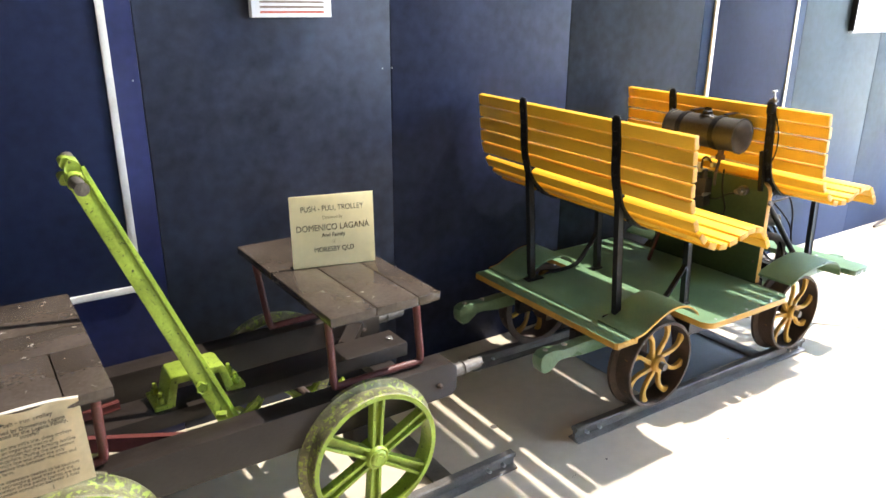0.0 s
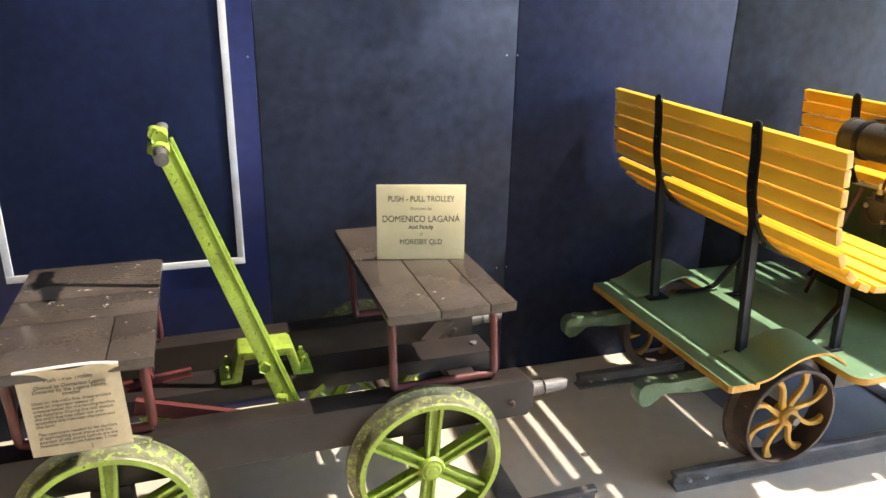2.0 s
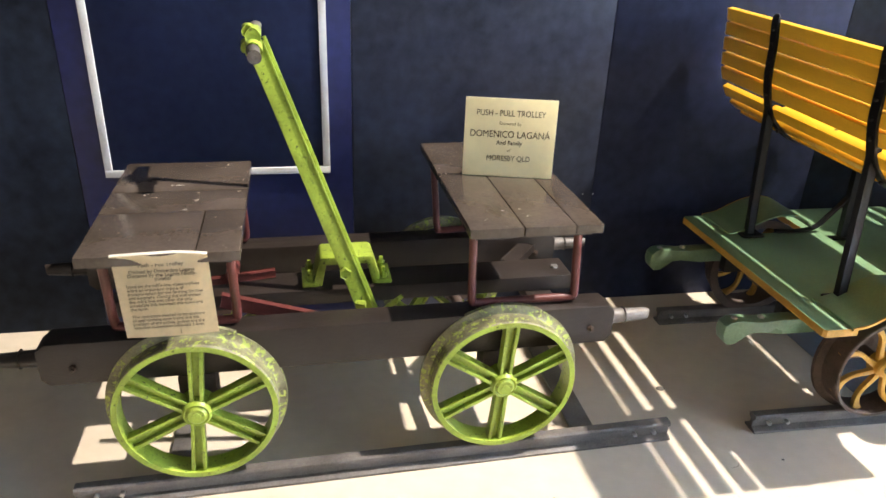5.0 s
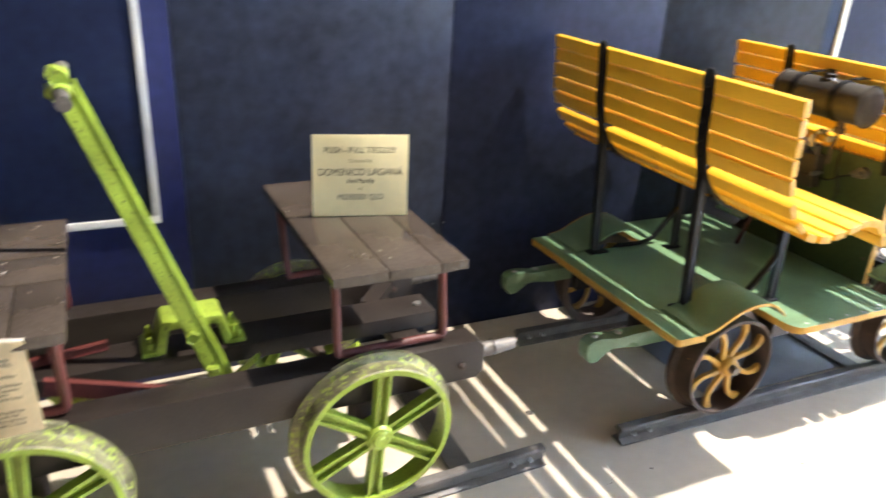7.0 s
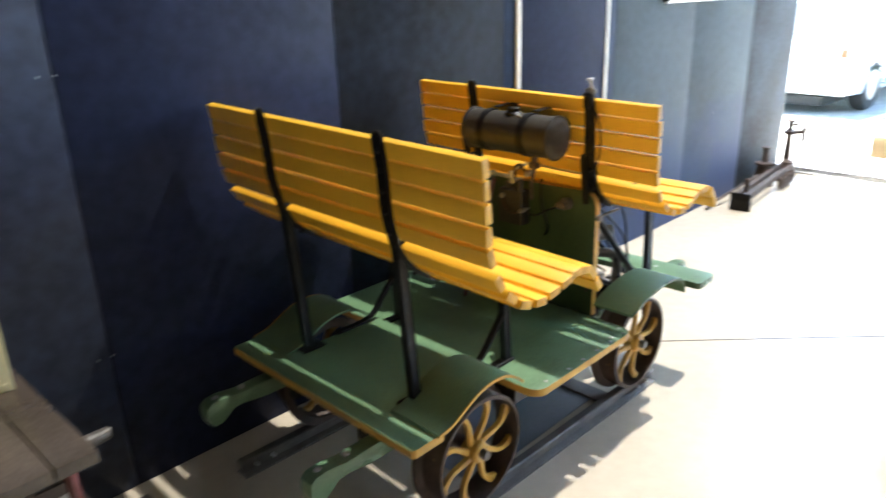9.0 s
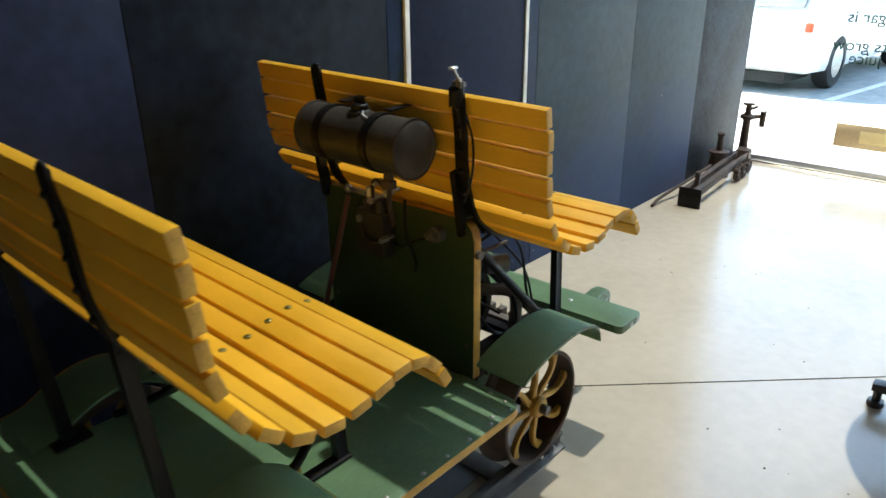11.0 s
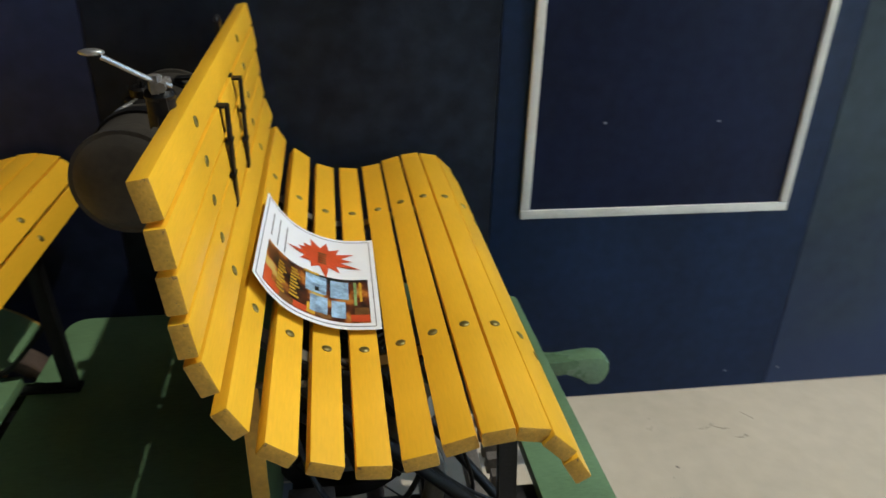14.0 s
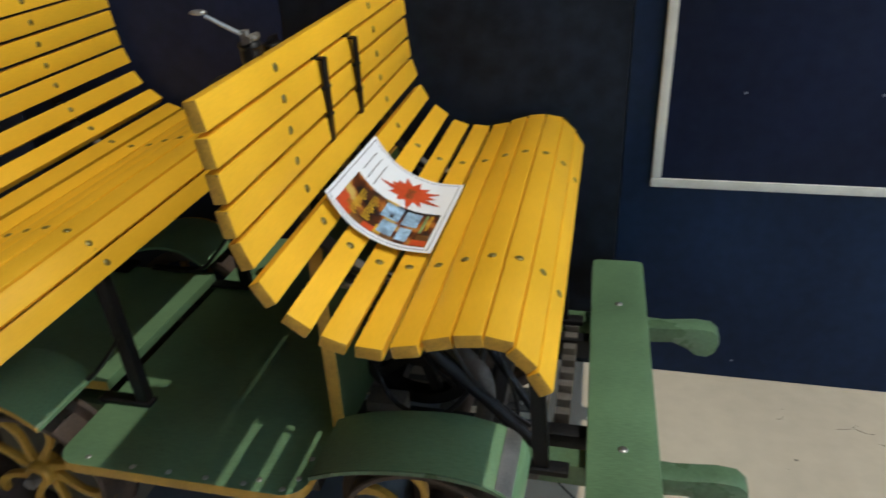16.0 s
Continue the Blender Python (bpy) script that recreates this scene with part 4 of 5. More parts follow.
# guard panel in front of the engine
PANEL = [(1.668, 0.372), (2.205, 0.372), (2.205, 0.745), (2.197, 0.772), (2.175, 0.788), (1.718, 0.797), (1.692, 0.790), (1.675, 0.772), (1.668, 0.745)]
bm = B()
prism(bm, PANEL, 2.8925, 2.920, "x", 0.004)
panel = p2("guard_panel", bm, GREEND, "dark green timber guard panel with ochre edges")
panel.data.materials.append(YELLOWD)
for p in panel.data.polygons:
    if abs(p.normal.x) < 0.5:
        p.material_index = 1
for y, z in ((1.69, 0.46), (2.18, 0.46)):
    bm = B()
    ball(bm, (2.8905, y, z), 0.006, 0.5, 1, 1, 10)
    part("screw", bm, RUST, panel)

# benches
SLATS = [((2.882, 1.094), (2.890, 1.053)), ((2.8905, 1.047), (2.895, 1.005)), ((2.8935, 0.998), (2.898, 0.955)), ((2.897, 0.947), (2.902, 0.906)), ((2.903, 0.900), (2.917, 0.859)),
         ((2.921, 0.838), (2.942, 0.802)), ((2.957, 0.787), (2.992, 0.762)), ((3.004, 0.750), (3.044, 0.737)), ((3.056, 0.737), (3.098, 0.734)), ((3.108, 0.738), (3.150, 0.746)),
         ((3.155, 0.751), (3.196, 0.762)), ((3.201, 0.765), (3.242, 0.770)), ((3.246, 0.769), (3.287, 0.762)), ((3.290, 0.758), (3.321, 0.729)), ((3.322, 0.723), (3.343, 0.690))]


SLATS = [tuple((x - 0.002 - 0.042 * (x - 2.886), z) for x, z in ends) for ends in SLATS]


def bench(dx, dz, y0, y1, sy, frame_label, drop, rise, yaw, sway, deep=0.0):
    """Black iron straps that carry the slats, legs below, one bolt a strap and slat; the slats sag a little towards y0."""
    tilt = (drop + rise) / (y1 - y0)
    slats = [tuple((x + deep * (x - 2.886), z - 1.4 * deep * max(0.0, x - 2.95)) for x, z in ends) for ends in SLATS]
    prof = [((a[0] + b[0]) / 2, (a[1] + b[1]) / 2, math.atan2(b[1] - a[1], b[0] - a[0])) for a, b in slats]
    under = []
    for x, z, a in prof:
        nx, nz = math.sin(a), -math.cos(a)
        under.append((x + dx + nx * 0.026, z + dz + nz * 0.026))

    def sag(i, y):
        return sway[min(i, len(sway) - 1)] * (tilt * (y - y0) - drop)

    def at_slat(i):
        (xa, za), (xb, zb) = slats[i]
        w = sway[min(i, len(sway) - 1)]
        place = Matrix.Translation((xa + dx, y0, za + dz - drop * w)) @ Matrix.Rotation(yaw * (0.7 + 0.3 * w), 4, "Z") @ Matrix.Rotation(tilt * w, 4, "X")
        return place @ Matrix.Rotation(-math.atan2(zb - za, xb - xa), 4, "Y") @ Matrix.Translation((0, -y0, 0))
    first = None
    frames = []
    for y in sy:
        bm = B()
        line = [(x - yaw * (y - y0), y, z + sag(i, y)) for i, (x, z) in enumerate(under)]
        top = (line[0][0] - 0.003, y, line[0][2] + 0.035)
        tube(bm, [top] + line[:14], 0, flat=(0.033, 0.008), steps=4)
        ball(bm, top, 0.016, 0.35, 1, 0.6, 10)
        ob = p2("bench_frame", bm, BLACK, frame_label)
        frames.append(ob)
        # added pale strip: light on the strap in the slat gaps, put in as colour
        bm = B()
        tube(bm, [(x + dx + math.sin(a) * 0.0215 - yaw * (y - y0), y, z + dz - math.cos(a) * 0.0215 + sag(i, y)) for i, (x, z, a) in enumerate(prof) if 6 <= i < 14], 0, flat=(0.022, 0.0008), steps=4)
        part("strap_light_strip", bm, ALU, ob, "pale grey strip added on the strap for the light on it")
        for i in range(7):
            bm = B()
            x, _, z = line[i]
            a = prof[i][2]
            ball(bm, (x + math.sin(a) * 0.006, y, z - math.cos(a) * 0.006), 0.007, 1, 1, 1, 8)
            part("nut", bm, BLACK, ob)
    rs = random.Random(int(y0 * 1000))
    for i, ((xa, za), (xb, zb)) in enumerate(slats):
        n = math.hypot(xb - xa, zb - za)
        bm = B()
        e0, e1 = y0 + rs.uniform(-0.003, 0.003), y1 + rs.uniform(-0.003, 0.003)
        box(bm, (0, e0, -0.021), (n, e1, 0), 0.0028)
        slat = mesh_of("slat", bm, YELLOW)
        slat.materials.append(YELLOWE)
        for p in slat.polygons:
            p.material_index = int(abs(p.normal.y) > 0.9)
        part("slat", slat, None, frames[0], at=at_slat(i))
        for y in sy:
            part("bolt_head", bolt_me, None, frames[0], at=at_slat(i) @ Matrix.Translation((n / 2, y, 0.0005)))
    return frames


bm = B()
ball(bm, (0, 0, 0), 0.0072, 1, 1, 0.32, 12)
bolt_me = mesh_of("bolt_head", bm, BOLT)
LABEL = "black iron strap frame of a yellow slatted bench"
bench(-0.840, 0.022, 1.390, 2.438, (1.686, 2.152), LABEL, 0.013, 0.007, 0.0, (1,), 0.024)
bench(0.0, 0.014, 1.463, 2.404, (1.684, 2.148), LABEL, 0.017, 0.0, 0.0135, (1, 1, 1, 1, 1, 0.8, 0.55, 0.3, 0.1, 0))

# legs of the first bench
for y in (1.690, 2.154):
    bm = B()
    bar(bm, (2.064, y, 0.86), (2.098, y, 0.404), 0.026, 0.018, 0.002, up=(0, 1, 0))
    box(bm, (2.06, y - 0.03, 0.403), (2.14, y + 0.03, 0.410), 0.002)
    p2("bench_leg", bm, BLACK, "black iron bench leg")
    bm = B()
    bar(bm, (2.452, y, 0.735), (2.470, y, 0.372), 0.026, 0.018, 0.002, up=(0, 1, 0))
    bar(bm, (2.37, y - 0.002, 0.376), (2.49, y - 0.002, 0.376), 0.030, 0.008, 0.002)
    p2("bench_leg", bm, BLACK, "black iron bench leg")
    bm = B()
    tube(bm, [(2.463, y, 0.545), (2.40, y, 0.47), (2.335, y, 0.415), (2.20 if y > 2 else 2.20, y, 0.411)], 0, flat=(0.020, 0.007))
    p2("bench_brace", bm, BLACK, "black iron diagonal brace")
# legs of the second bench
for y in (1.682, 2.172):
    bm = B()
    bar(bm, (3.268, y, 0.745), (3.290, y, 0.345), 0.028, 0.016, 0.002, up=(0, 1, 0))
    bar(bm, (3.15, y, 0.345), (3.34, y, 0.345), 0.03, 0.012, 0.002)
    p2("bench_leg", bm, BLACK, "black iron bench leg")
    bm = B()
    bar(bm, (2.866, y + 0.02, 0.92), (2.892, y + 0.02, 0.76), 0.026, 0.012, 0.002, up=(0, 1, 0))
    p2("bench_stay", bm, BLACK, "black iron stay on the guard panel")

# fuel tank behind the second bench
TANK_SHIFT, CONTROL_SHIFT = Matrix.Translation((-0.004, -0.032, 0.010)), Matrix.Translation((0, -0.047, 0.014))
TX, TZ, TR = 2.781, 0.970, 0.064
bm = B()
lathe(bm, [(0.0, 1.762), (0.040, 1.763), (TR - 0.009, 1.768), (TR - 0.001, 1.774), (TR + 0.0045, 1.774), (TR + 0.0045, 1.782), (TR, 1.784), (TR, 2.098), (TR + 0.0045, 2.100), (TR + 0.0045, 2.108), (TR - 0.001, 2.108), (TR - 0.010, 2.114), (0.0, 2.118)], (TX, 0, TZ), "y", 56, closed=False)
tank = p2("fuel_tank", bm, TANKM, "grey-brown cylindrical fuel tank with black bands", 0.5, TANK_SHIFT)
for y in (1.874, 2.034):
    bm = B()
    lathe(bm, [(TR + 0.0005, y - 0.011), (TR + 0.004, y - 0.011), (TR + 0.004, y + 0.011), (TR + 0.0005, y + 0.011)], (TX, 0, TZ), "y", 48)
    bar(bm, (TX + 0.02, y, TZ + TR + 0.006), (2.885, y, TZ + TR + 0.010), 0.022, 0.004, 0.001)
    part("tank_band", bm, BLACK, tank, "black iron band")
    bm = B()
    box(bm, (2.895, y - 0.010, 0.895), (2.8995, y + 0.010, 1.04), 0.001)
    box(bm, (2.880, y - 0.010, 1.038), (2.899, y + 0.010, 1.0415), 0.001)
    for z in (0.952, 1.001):
        box(bm, (2.892, y - 0.012, z - 0.013), (2.901, y + 0.012, z - 0.007), 0.001)
    part("strap_end", bm, BLACK, tank, "black strap across the backrest slats")
bm = B()
lathe(bm, [(0.0, TZ + TR + 0.018), (0.016, TZ + TR + 0.018), (0.020, TZ + TR + 0.014), (0.020, TZ + TR + 0.004), (0.028, TZ + TR), (0.028, TZ + TR - 0.006), (0.0, TZ + TR - 0.006)], (TX - 0.004, 1.94, 0), "z", 24, closed=False)
bar(bm, (TX - 0.004, 1.926, TZ + TR + 0.022), (TX - 0.004, 1.954, TZ + TR + 0.022), 0.005, 0.012, 0.002)
part("filler_cap", bm, ENGINE, tank)
bm = B()
cp = smooth_line([(TX + 0.01, 1.935, TZ + TR + 0.01), (TX - 0.02, 1.915, TZ + TR - 0.002), (TX - 0.03, 1.89, TZ + TR - 0.006)], 7)
for p in cp:
    ball(bm, p, 0.0035, 1.3, 1, 1, 6)
part("chain", bm, STEEL, tank, "small steel chain")
bm = B()
rod(bm, (TX, 1.86, TZ - TR + 0.004), (TX, 1.86, TZ - TR - 0.02), 0.012, seg=12)
tube(bm, [(TX, 1.86, TZ - TR - 0.015), (TX + 0.01, 1.87, 0.85), (TX + 0.04, 1.90, 0.80), (TX + 0.07, 1.92, 0.74)], 0.006, 8)
box(bm, (TX - 0.012, 1.845, 0.865), (TX + 0.012, 1.875, 0.885), 0.003)
part("fuel_pipe", bm, RUST, tank)

# controls at the backrest
bm = B()
rod(bm, (2.847, 1.731, 1.058), (2.847, 1.731, 1.092), 0.016, seg=14, bevel=0.004)
ball(bm, (2.847, 1.731, 1.092), 0.018, 1, 1, 0.6, 12)
rod(bm, (2.852, 1.733, 1.08), (2.868, 1.733, 0.985), 0.011, seg=10)
ctl = p2("throttle_control", bm, BLACK, "black throttle control on the backrest strap", turn=CONTROL_SHIFT)
bm = B()
tube(bm, [(2.862, 1.726, 1.103), (2.840, 1.716, 1.114), (2.802, 1.698, 1.141)], 0.0030, 8)
ball(bm, (2.795, 1.694, 1.146), 0.008, 1.7, 1.0, 0.5, 12)
part("throttle_lever", bm, STEEL, ctl, "bright steel lever")
bm = B()
rod(bm, (2.853, 1.712, 1.104), (2.853, 1.744, 1.104), 0.006, seg=8)
rod(bm, (2.846, 1.722, 1.096), (2.846, 1.722, 1.116), 0.008, seg=6)
part("clamp_screw", bm, RAILM, ctl)
bm = B()
tube(bm, [(2.846, 1.722, 1.08), (2.850, 1.690, 1.00), (2.848, 1.685, 0.92), (2.850, 1.705, 0.86), (2.862, 1.72, 0.84)], 0.003, 6)
part("control_cable", bm, BLACK, ctl)
bm = B()
bar(bm, (2.745, 2.105, 0.372), (2.835, 2.040, 0.80), 0.022, 0.012, 0.003)
p2("brake_lever", bm, REDOX, "dark red iron brake lever")

# fittings on the front of the panel
bm = B()
box(bm, (2.845, 1.93, 0.645), (2.893, 2.03, 0.765), 0.006)
rod(bm, (2.86, 1.95, 0.765), (2.86, 1.95, 0.80), 0.012, seg=12)
rod(bm, (2.86, 2.00, 0.765), (2.86, 2.00, 0.79), 0.010, seg=12)
fit = p2("carburettor", bm, TANKM, "dark oily carburettor with a brass tap")
bm = B()
rod(bm, (2.85, 1.985, 0.81), (2.85, 2.055, 0.812), 0.007, seg=10)
ball(bm, (2.85, 2.055, 0.812), 0.012, 1, 1, 1, 10)
rod(bm, (2.853, 1.975, 0.79), (2.853, 1.975, 0.83), 0.011, seg=8)
part("tap", bm, STEEL, fit)
for y, z, r in ((1.905, 0.832, 0.010), (1.945, 0.850, 0.008), (1.962, 0.800, 0.009), (2.01, 0.742, 0.010), (1.93, 0.700, 0.008)):
    bm = B()
    rod(bm, (2.838, y, z), (2.862, y, z), r, seg=6, bevel=0.001)
    rod(bm, (2.862, y, z), (2.885, y, z), r * 0.55, seg=10)
    part("union_nut", bm, STEEL, fit, "worn bright union nut")
for pts in ([(2.845, 1.905, 0.832), (2.835, 1.93, 0.862), (2.842, 1.955, 0.845), (2.85, 1.962, 0.80)], [(2.85, 1.93, 0.70), (2.83, 1.96, 0.69), (2.84, 2.0, 0.71), (2.85, 2.01, 0.742)]):
    bm = B()
    tube(bm, pts, 0.004, 8)
    part("thin_pipe", bm, RUST, fit)
bm = B()
rod(bm, (2.892, 1.775, 0.745), (2.872, 1.775, 0.745), 0.020, seg=16, bevel=0.003)
rod(bm, (2.872, 1.775, 0.745), (2.858, 1.775, 0.745), 0.009, seg=10)
ball(bm, (2.880, 1.80, 0.735), 0.013, 1, 1, 1, 10)
p2("switch", bm, RAILM, "worn steel switch on the guard panel")
bm = B()
tube(bm, [(2.885, 1.785, 0.735), (2.86, 1.83, 0.72), (2.865, 1.88, 0.69), (2.885, 1.93, 0.68)], 0.0035, 6)
tube(bm, [(2.86, 1.86, 0.82), (2.85, 1.85, 0.74), (2.87, 1.84, 0.66), (2.888, 1.86, 0.62)], 0.004, 6)
p2("panel_cable", bm, BLACK, "thin black cables")
bm = B()
rod(bm, (2.905, 1.669, 0.712), (2.985, 1.640, 0.730), 0.0045, seg=10)
rod(bm, (2.905, 1.669, 0.712), (2.905, 1.656, 0.713), 0.011, seg=12)
p2("starter_pin", bm, RAILM, "steel pin through the panel edge")

# engine under the second bench
en = p2("engine", box(B(), (2.99, 1.86, 0.40), (3.15, 2.09, 0.56), 0.012), ENGINE, "oily black single-cylinder engine")
for k in range(7):
    z = 0.565 + k * 0.014
    bm = B()
    lathe(bm, [(0.03, z), (0.066, z), (0.066, z + 0.005), (0.03, z + 0.005)], (3.06, 1.98, 0), "z", 28)
    part("cooling_fin", bm, ENGINE, en)
bm = B()
rod(bm, (3.06, 1.98, 0.56), (3.06, 1.98, 0.675), 0.04, seg=20)
part("cylinder", bm, ENGINE, en)
bm = B()
lathe(bm, [(0.10, 1.815), (0.125, 1.815), (0.125, 1.85), (0.10, 1.85)], (3.03, 0, 0.47), "y", 44)
rod(bm, (3.03, 1.82, 0.47), (3.03, 1.87, 0.47), 0.03, seg=20)
for k in range(5):
    a = k * 2 * math.pi / 5
    bar(bm, (3.03, 1.833, 0.47), (3.03 + 0.105 * math.cos(a), 1.833, 0.47 + 0.105 * math.sin(a)), 0.02, 0.014, 0.002, up=(0, 1, 0))
part("flywheel", bm, ENGINE, en)
bm = B()
rod(bm, (3.06, 1.80, 0.60), (3.06, 1.86, 0.60), 0.045, seg=24, bevel=0.006)
part("magneto", bm, ENGINE, en)
bm = B()
tube(bm, [(3.08, 1.84, 0.50), (3.13, 1.78, 0.505), (3.168, 1.75, 0.49), (3.178, 1.745, 0.44), (3.168, 1.75, 0.37), (3.14, 1.78, 0.30)], 0.018, 14)
part("exhaust_pipe", bm, RAILM, en, "dull grey bent exhaust pipe")
bm = B()
rod(bm, (3.125, 1.815, 0.570), (3.175, 1.775, 0.572), 0.027, seg=20, bevel=0.004)
part("air_cleaner", bm, ALU, en, "dull grey metal canister")
bm = B()
box(bm, (2.93, 1.75, 0.345), (3.01, 1.80, 0.39), 0.006)
part("battery_box", bm, RAILM, en, "dull grey box")
bm = B()
box(bm, (2.93, 2.12, 0.36), (3.20, 2.19, 0.50), 0.01)
part("crankcase", bm, ENGINE, en)
bm = B()
rod(bm, (2.94, 1.705, 0.715), (3.275, 1.712, 0.372), 0.012, seg=16)
p2("seat_strut", bm, BLACK, "black steel strut below the bench")
bm = B()
rod(bm, (3.00, 1.88, 0.72), (3.29, 1.76, 0.37), 0.009, seg=12)
p2("control_rod", bm, BLACK, "thin black control rod")
bm = B()
rod(bm, (2.94, 2.19, 0.715), (3.275, 2.195, 0.372), 0.0155, seg=16)
p2("seat_strut", bm, BLACK, "black steel strut below the bench")
for pts, r in (([(2.925, 1.72, 0.70), (3.02, 1.68, 0.74), (3.10, 1.68, 0.66), (3.16, 1.70, 0.52), (3.22, 1.72, 0.44), (3.28, 1.72, 0.40)], 0.004),
               ([(2.94, 1.76, 0.60), (3.0, 1.70, 0.46), (3.09, 1.69, 0.43), (3.15, 1.73, 0.47), (3.17, 1.80, 0.55)], 0.005),
               ([(3.10, 1.70, 0.44), (3.14, 1.68, 0.39), (3.19, 1.70, 0.385), (3.24, 1.73, 0.42), (3.20, 1.74, 0.56), (3.14, 1.80, 0.66)], 0.0035),
               ([(2.93, 1.90, 0.66), (3.0, 1.83, 0.58), (3.05, 1.78, 0.50), (3.12, 1.76, 0.44)], 0.004)):
    bm = B()
    tube(bm, pts, r, 8)
    p2("engine_cable", bm, BLACK, "black engine cable")
for x in (2.955, 3.18):
    bm = B()
    bar(bm, (x, 1.69, 0.352), (x, 2.23, 0.352), 0.04, 0.025, 0.003)
    p2("engine_bearer", bm, BLACK, "black iron engine bearer")
bm = B()
box(bm, (3.255, 1.69, 0.300), (3.285, 2.23, 0.338), 0.004)
p2("cross_bar", bm, RAILM, "dull steel cross bar")
for k in range(8):
    bm = B()
    box(bm, (3.30, 1.84 + k * 0.045, 0.300), (3.33, 1.862 + k * 0.045, 0.338), 0.002)
    p2("spring_plate", bm, RAILM, "dull metal plate")

bm = B()
box(bm, (2.33, 1.70, 0.0015), (3.02, 2.21, 0.004), 0.001)
thing("drip_mat", bm, SHEET, "flat blue-grey mat on the floor between the rails", "mat")

# ---- leaflet on the second bench ----
lf = base("leaflet", "white printed leaflet with a red starburst lying on the bench", "leaflet", pose(-0.004, -0.028, 0.013))
CURVE = smooth_line([(2.9255, 0, 0.852), (2.942, 0, 0.818), (2.968, 0, 0.785), (3.005, 0, 0.760), (3.045, 0, 0.746), (3.096, 0, 0.742)], 8)


def surf(u, v, lift=0.0):
    k = u * (len(CURVE) - 1)
    i = min(int(k), len(CURVE) - 2)
    p = CURVE[i].lerp(CURVE[i + 1], k - i)
    d = (CURVE[i + 1] - CURVE[i]).normalized()
    n = Vector((-d.z, 0, d.x))
    return p + n * (lift + 0.001) + Vector((0, 1.738 + 0.290 * v - 0.02 * (1 - u) * v * 0.8 + 0.012 * u, 0))


def on_leaflet(name, u0, u1, v0, v1, lift, material, parent, nu=12, nv=4):
    bm = B()
    g = [[bm.verts.new(surf(u0 + (u1 - u0) * i / nu, v0 + (v1 - v0) * j / nv, lift)) for j in range(nv + 1)] for i in range(nu + 1)]
    for i in range(nu):
        for j in range(nv):
            bm.faces.new((g[i][j], g[i + 1][j], g[i + 1][j + 1], g[i][j + 1]))
    bmesh.ops.recalc_face_normals(bm, faces=bm.faces[:])
    bmesh.ops.solidify(bm, geom=bm.faces[:], thickness=0.0003)
    return part(name, bm, material, parent)


sheet = on_leaflet("sheet", 0, 1, 0, 1, 0.0, PAPER, lf, 40, 8)
pic = on_leaflet("picture", 0.13, 0.93, 0.06, 0.50, 0.0006, PPIC, sheet, 30)
prints = [(0.13, 0.21, 0.06, 0.22, PRED), (0.21, 0.30, 0.06, 0.14, PRED), (0.30, 0.42, 0.06, 0.11, PBROWN), (0.42, 0.52, 0.06, 0.12, PRED), (0.52, 0.62, 0.07, 0.17, PYEL), (0.58, 0.70, 0.06, 0.11, PBROWN),
          (0.50, 0.66, 0.29, 0.47, PBLUE), (0.69, 0.82, 0.28, 0.46, PBLUE), (0.54, 0.67, 0.10, 0.26, PBLUE), (0.70, 0.80, 0.09, 0.25, PBLUE), (0.83, 0.925, 0.065, 0.13, PRED), (0.85, 0.925, 0.13, 0.20, PBROWN),
          (0.57, 0.60, 0.31, 0.35, PBLACK), (0.85, 0.865, 0.22, 0.46, PGREEN), (0.88, 0.892, 0.26, 0.46, PYEL), (0.48, 0.60, 0.475, 0.497, PYEL)]
for row in range(2):
    for k in range(9):
        v = 0.11 + 0.033 * k + 0.03 * row
        prints.append((0.255 + 0.12 * row, 0.335 + 0.12 * row - 0.014 * (k % 3), v, v + 0.017, PYEL))
for n, (u0, u1, v0, v1, m) in enumerate(prints):
    on_leaflet("print", u0, u1, v0, v1, 0.0010 + 0.00008 * n, m, sheet, 4, 2)
for u, v0, v1 in ((0.14, 0.58, 0.86), (0.22, 0.54, 0.87), (0.30, 0.54, 0.85)):
    on_leaflet("print_line", u, u + 0.011, v0, v1, 0.0006, GREY, sheet, 2, 6)
for u0, u1, v0, v1 in ((0.045, 0.055, 0.03, 0.97), (0.955, 0.962, 0.03, 0.97), (0.045, 0.96, 0.025, 0.031), (0.045, 0.96, 0.965, 0.971)):
    on_leaflet("border_line", u0, u1, v0, v1, 0.0006, GREY, sheet, 20, 4)
bm = B()
c = bm.verts.new(surf(0.62, 0.715, 0.0012))
ring = []
rs = random.Random(3)
for k in range(26):
    a = 2 * math.pi * k / 26
    r = 0.62 if k % 2 else 1.0 + rs.uniform(-0.22, 0.32)
    ring.append(bm.verts.new(surf(0.62 + 0.255 * r * math.cos(a), 0.715 + 0.178 * r * math.sin(a), 0.0010)))
for k in range(26):
    bm.faces.new((c, ring[k], ring[(k + 1) % 26]))
part("starburst", bm, PRED, sheet, "orange-red starburst")
for k in range(5):
    on_leaflet("print_mark", 0.585, 0.655, 0.635 + 0.028 * k, 0.652 + 0.028 * k, 0.0018, PBROWN, sheet, 2, 2)

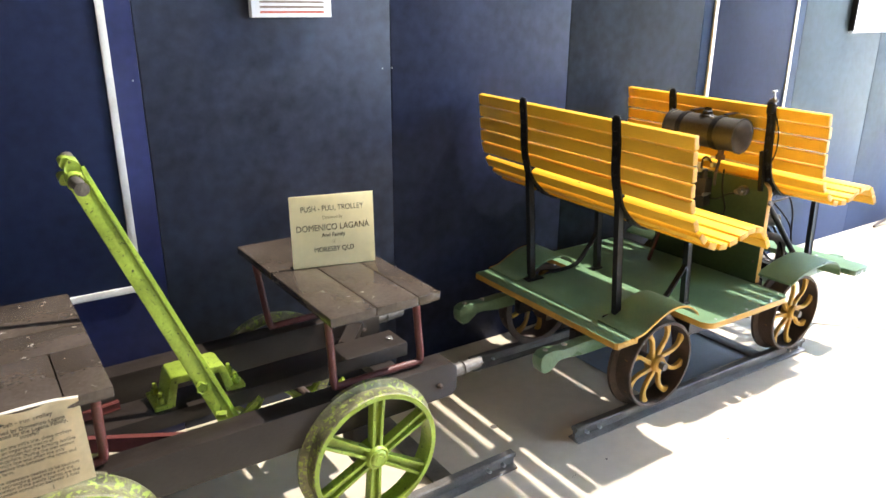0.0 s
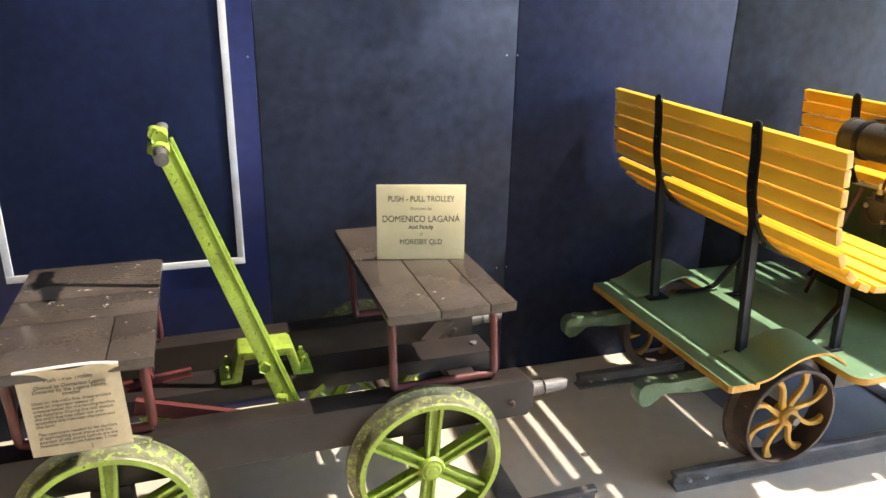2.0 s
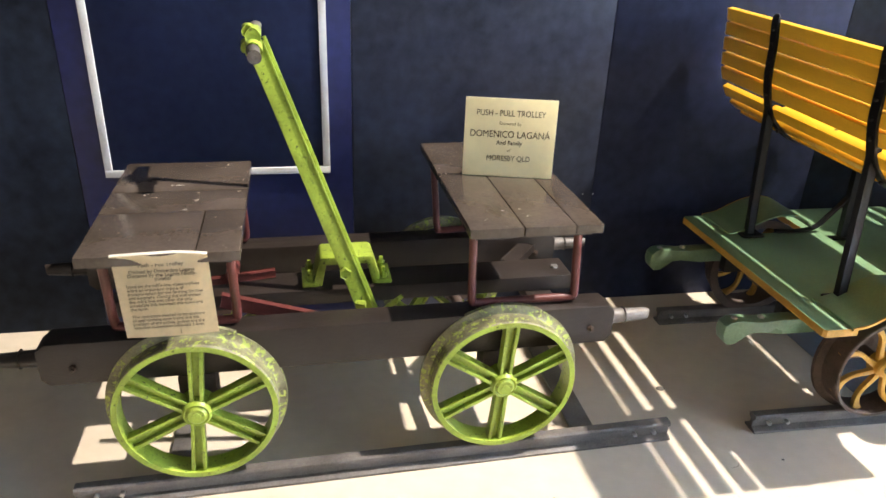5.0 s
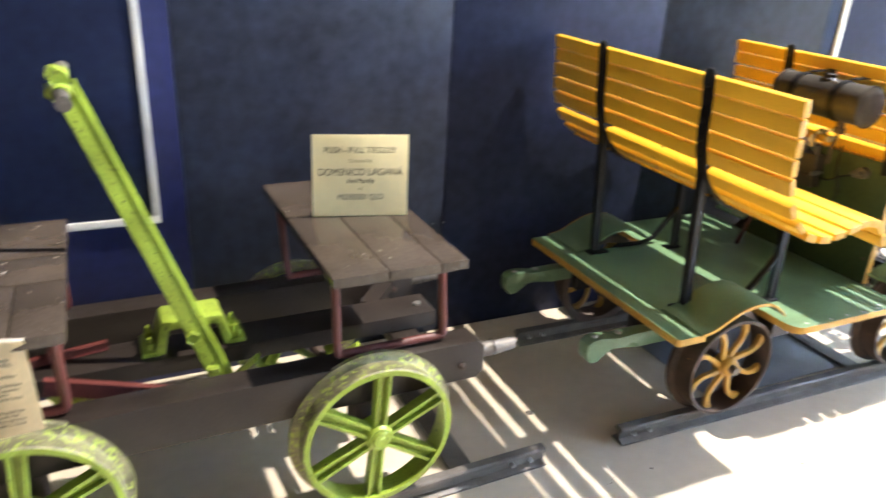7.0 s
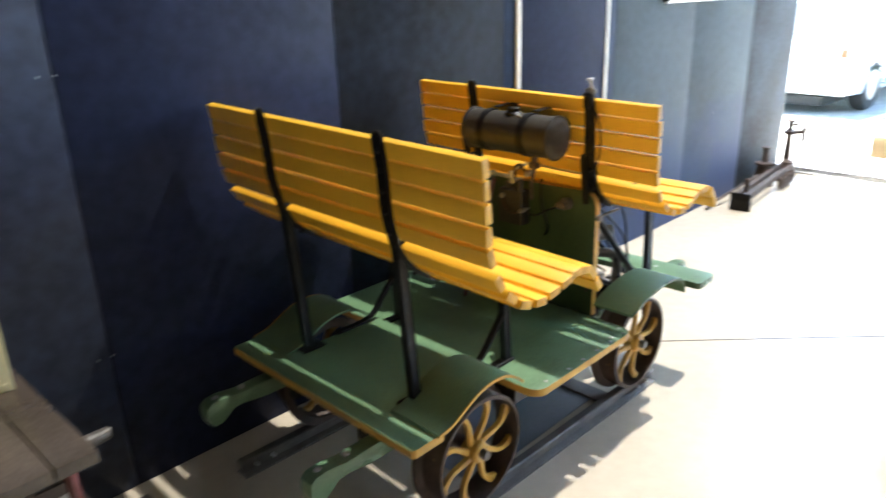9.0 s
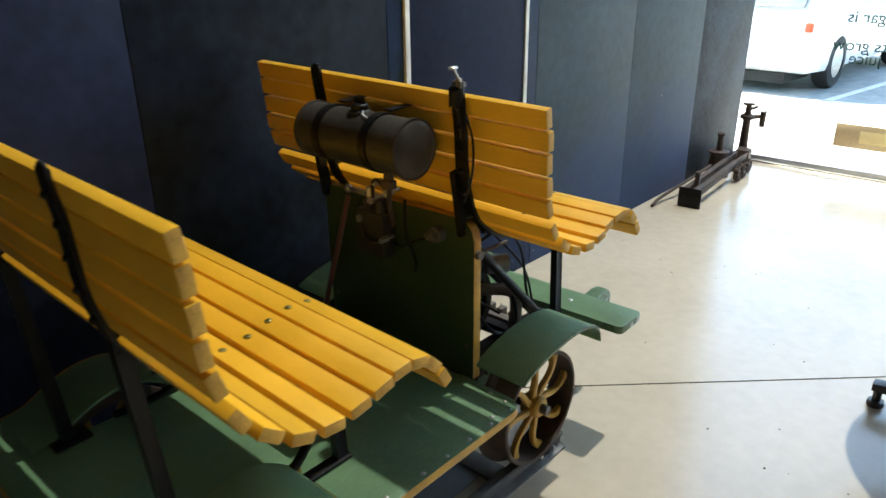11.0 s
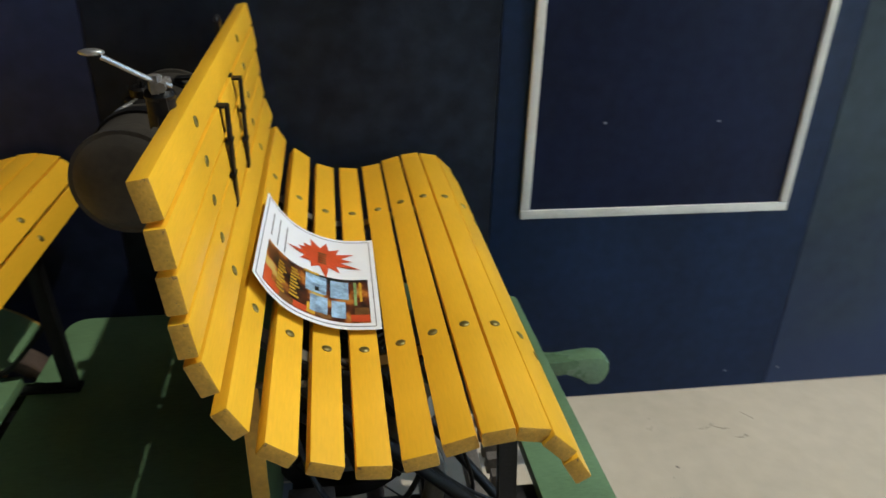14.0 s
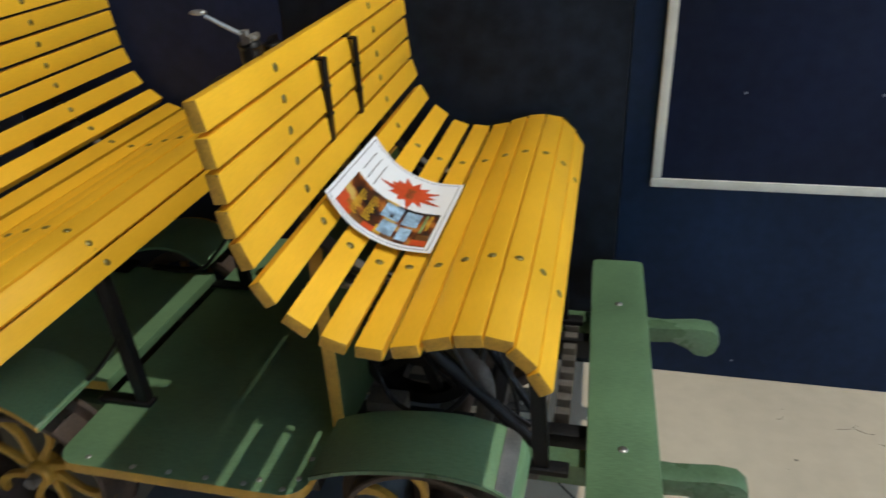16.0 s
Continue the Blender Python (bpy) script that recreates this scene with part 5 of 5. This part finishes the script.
# ---- old screw jack on the floor by the wall ----
jk = base("screw_jack", "rusty iron track jack lying along the wall", "track jack", pose(5.565, 2.235, 0, 0, 0, 3.0) @ Matrix.Scale(1.10, 4))
bm = B()
box(bm, (-0.010, -0.060, 0.0), (0.0, 0.060, 0.105), 0.003)
for y in (-0.032, 0.032):
    rod(bm, (-0.014, y, 0.055), (-0.009, y, 0.055), 0.009, seg=6)
part("end_plate", bm, ENGINE, jk, "black end plate")
bm = B()
for y in (-0.034, 0.022):
    prism(bm, [(0.0, 0.045), (0.62, 0.075), (0.90, 0.085), (0.90, 0.125), (0.62, 0.120), (0.0, 0.100)], y, y + 0.012, "y", 0.002)
    prism(bm, [(0.0, 0.094), (0.62, 0.114), (0.62, 0.121), (0.0, 0.101)], y - 0.008, y + 0.020, "y", 0.001)
part("beam", bm, RUST, jk, "narrow pair of rusty iron bars")
bm = B()
prism(bm, [(0.06, 0.09), (0.105, 0.09), (0.10, 0.145), (0.09, 0.175), (0.075, 0.17), (0.075, 0.135)], -0.012, 0.012, "y", 0.003)
part("hook", bm, RUST, jk)
bm = B()
lathe(bm, [(0.0, 0.0), (0.068, 0.0), (0.060, 0.05), (0.046, 0.12), (0.046, 0.135), (0.060, 0.142), (0.060, 0.152), (0.030, 0.156), (0.0, 0.158)], (0.66, 0.085, 0.0), "z", 28, closed=False)
rod(bm, (0.66, 0.085, 0.155), (0.66, 0.085, 0.245), 0.020, 0.017, 18)
rod(bm, (0.66, 0.085, 0.245), (0.66, 0.085, 0.255), 0.024, seg=16, bevel=0.003)
part("jack_body", bm, RUST, jk)
bm = B()
lathe(bm, [(0.0, 0.0), (0.05, 0.0), (0.045, 0.02), (0.028, 0.05), (0.024, 0.22), (0.022, 0.30), (0.040, 0.305), (0.042, 0.325), (0.024, 0.332), (0.017, 0.345), (0.016, 0.385), (0.034, 0.390), (0.034, 0.398), (0.0, 0.400)], (0.93, 0.03, 0.0), "z", 24, closed=False)
rod(bm, (0.95, 0.0, 0.315), (0.985, -0.045, 0.318), 0.014, 0.012, 14, 0.002)
rod(bm, (0.985, -0.045, 0.345), (0.985, -0.045, 0.255), 0.018, 0.015, 14, 0.003)
rod(bm, (0.93, 0.03, 0.36), (0.97, -0.01, 0.375), 0.009, seg=10)
part("post", bm, RUST, jk)
for x, r in ((0.60, 0.040), (0.70, 0.046), (0.79, 0.036)):
    bm = B()
    lathe(bm, [(0.010, -0.066), (r * 0.55, -0.066), (r * 0.6, -0.058), (r * 0.85, -0.058), (r * 0.88, -0.068), (r, -0.068), (r, -0.042), (0.010, -0.042)], (x, 0, 0.052), "y", 22)
    for k in range(10):
        a = k * math.pi / 5
        box(bm, (r - 0.002, -0.064, -0.004), (r + 0.006, -0.046, 0.004), 0, Matrix.Translation((x, 0, 0.052)) @ Matrix.Rotation(a, 4, "Y"))
    part("ratchet_wheel", bm, RUST, jk)
bm = B()
prism(bm, [(0.80, 0.0), (0.90, 0.0), (0.905, 0.06), (0.885, 0.14), (0.83, 0.13), (0.80, 0.05)], -0.038, 0.040, "y", 0.004)
part("bracket", bm, RUST, jk)
bm = B()
tube(bm, [(-0.14, 0.165, 0.012), (-0.04, 0.165, 0.030), (0.12, 0.135, 0.058), (0.32, 0.105, 0.085), (0.56, 0.085, 0.108)], 0.0095, 10)
thing("iron_bar", bm, RUST, "long rusty bent iron bar against the jack", "iron bar", at=pose(5.565, 2.235, 0.0, 0, 0, 3.0))

# ---- swivel chair on the open floor ----
ch = base("swivel_chair", "grey swivel chair on a black star base", "chair", pose(4.075, 0.592, 0, 0, 0, 0))
for k in range(5):
    a = radians(72 * k + 90)
    ex, ey = 0.36 * math.cos(a), 0.36 * math.sin(a)
    bm = B()
    prism(bm, [(0.03, 0.085), (0.34, 0.060), (0.37, 0.060), (0.37, 0.085), (0.03, 0.135)], -0.022, 0.022, "y", 0.004)
    leg = part("leg", bm, PLASTIC, ch, at=pose(0, 0, 0, 0, 0, math.degrees(a)))
    bm = B()
    rod(bm, (0.352, 0, 0.062), (0.352, 0, 0.012), 0.013, seg=12)
    lathe(bm, [(0.0, 0.0), (0.022, 0.0), (0.026, 0.006), (0.024, 0.02), (0.0, 0.022)], (0.352, 0, 0), "z", 18, closed=False)
    part("glide_foot", bm, PLASTIC, leg)
bm = B()
rod(bm, (0, 0, 0.09), (0, 0, 0.41), 0.026, seg=20)
part("column", bm, STEEL, ch)
bm = B()
lathe(bm, [(0.0, 0.385), (0.24, 0.39), (0.33, 0.415), (0.39, 0.475), (0.405, 0.54), (0.385, 0.545), (0.33, 0.49), (0.0, 0.465)], (0, 0, 0), "z", 44, closed=False)
part("seat", bm, GREY, ch, "grey moulded bucket seat")
bm = B()
box(bm, (-0.09, -0.09, 0.365), (0.09, 0.09, 0.386), 0.006)
for x in (-0.2, 0.2):
    rod(bm, (x, -0.06, 0.385), (x, -0.06, 0.402), 0.014, seg=12)
part("mounting_plate", bm, STEEL, ch)
bm = B()
pts = []
for k in range(17):
    a = radians(-70 + 140 * k / 16)
    pts.append((0.39 * math.cos(a), 0.39 * math.sin(a)))
outer = pts + [(p[0] * 0.93, p[1] * 0.93) for p in reversed(pts)]
prism(bm, outer, 0.50, 0.80, "z", 0.006)
part("backrest", bm, GREY, ch, "grey curved backrest")
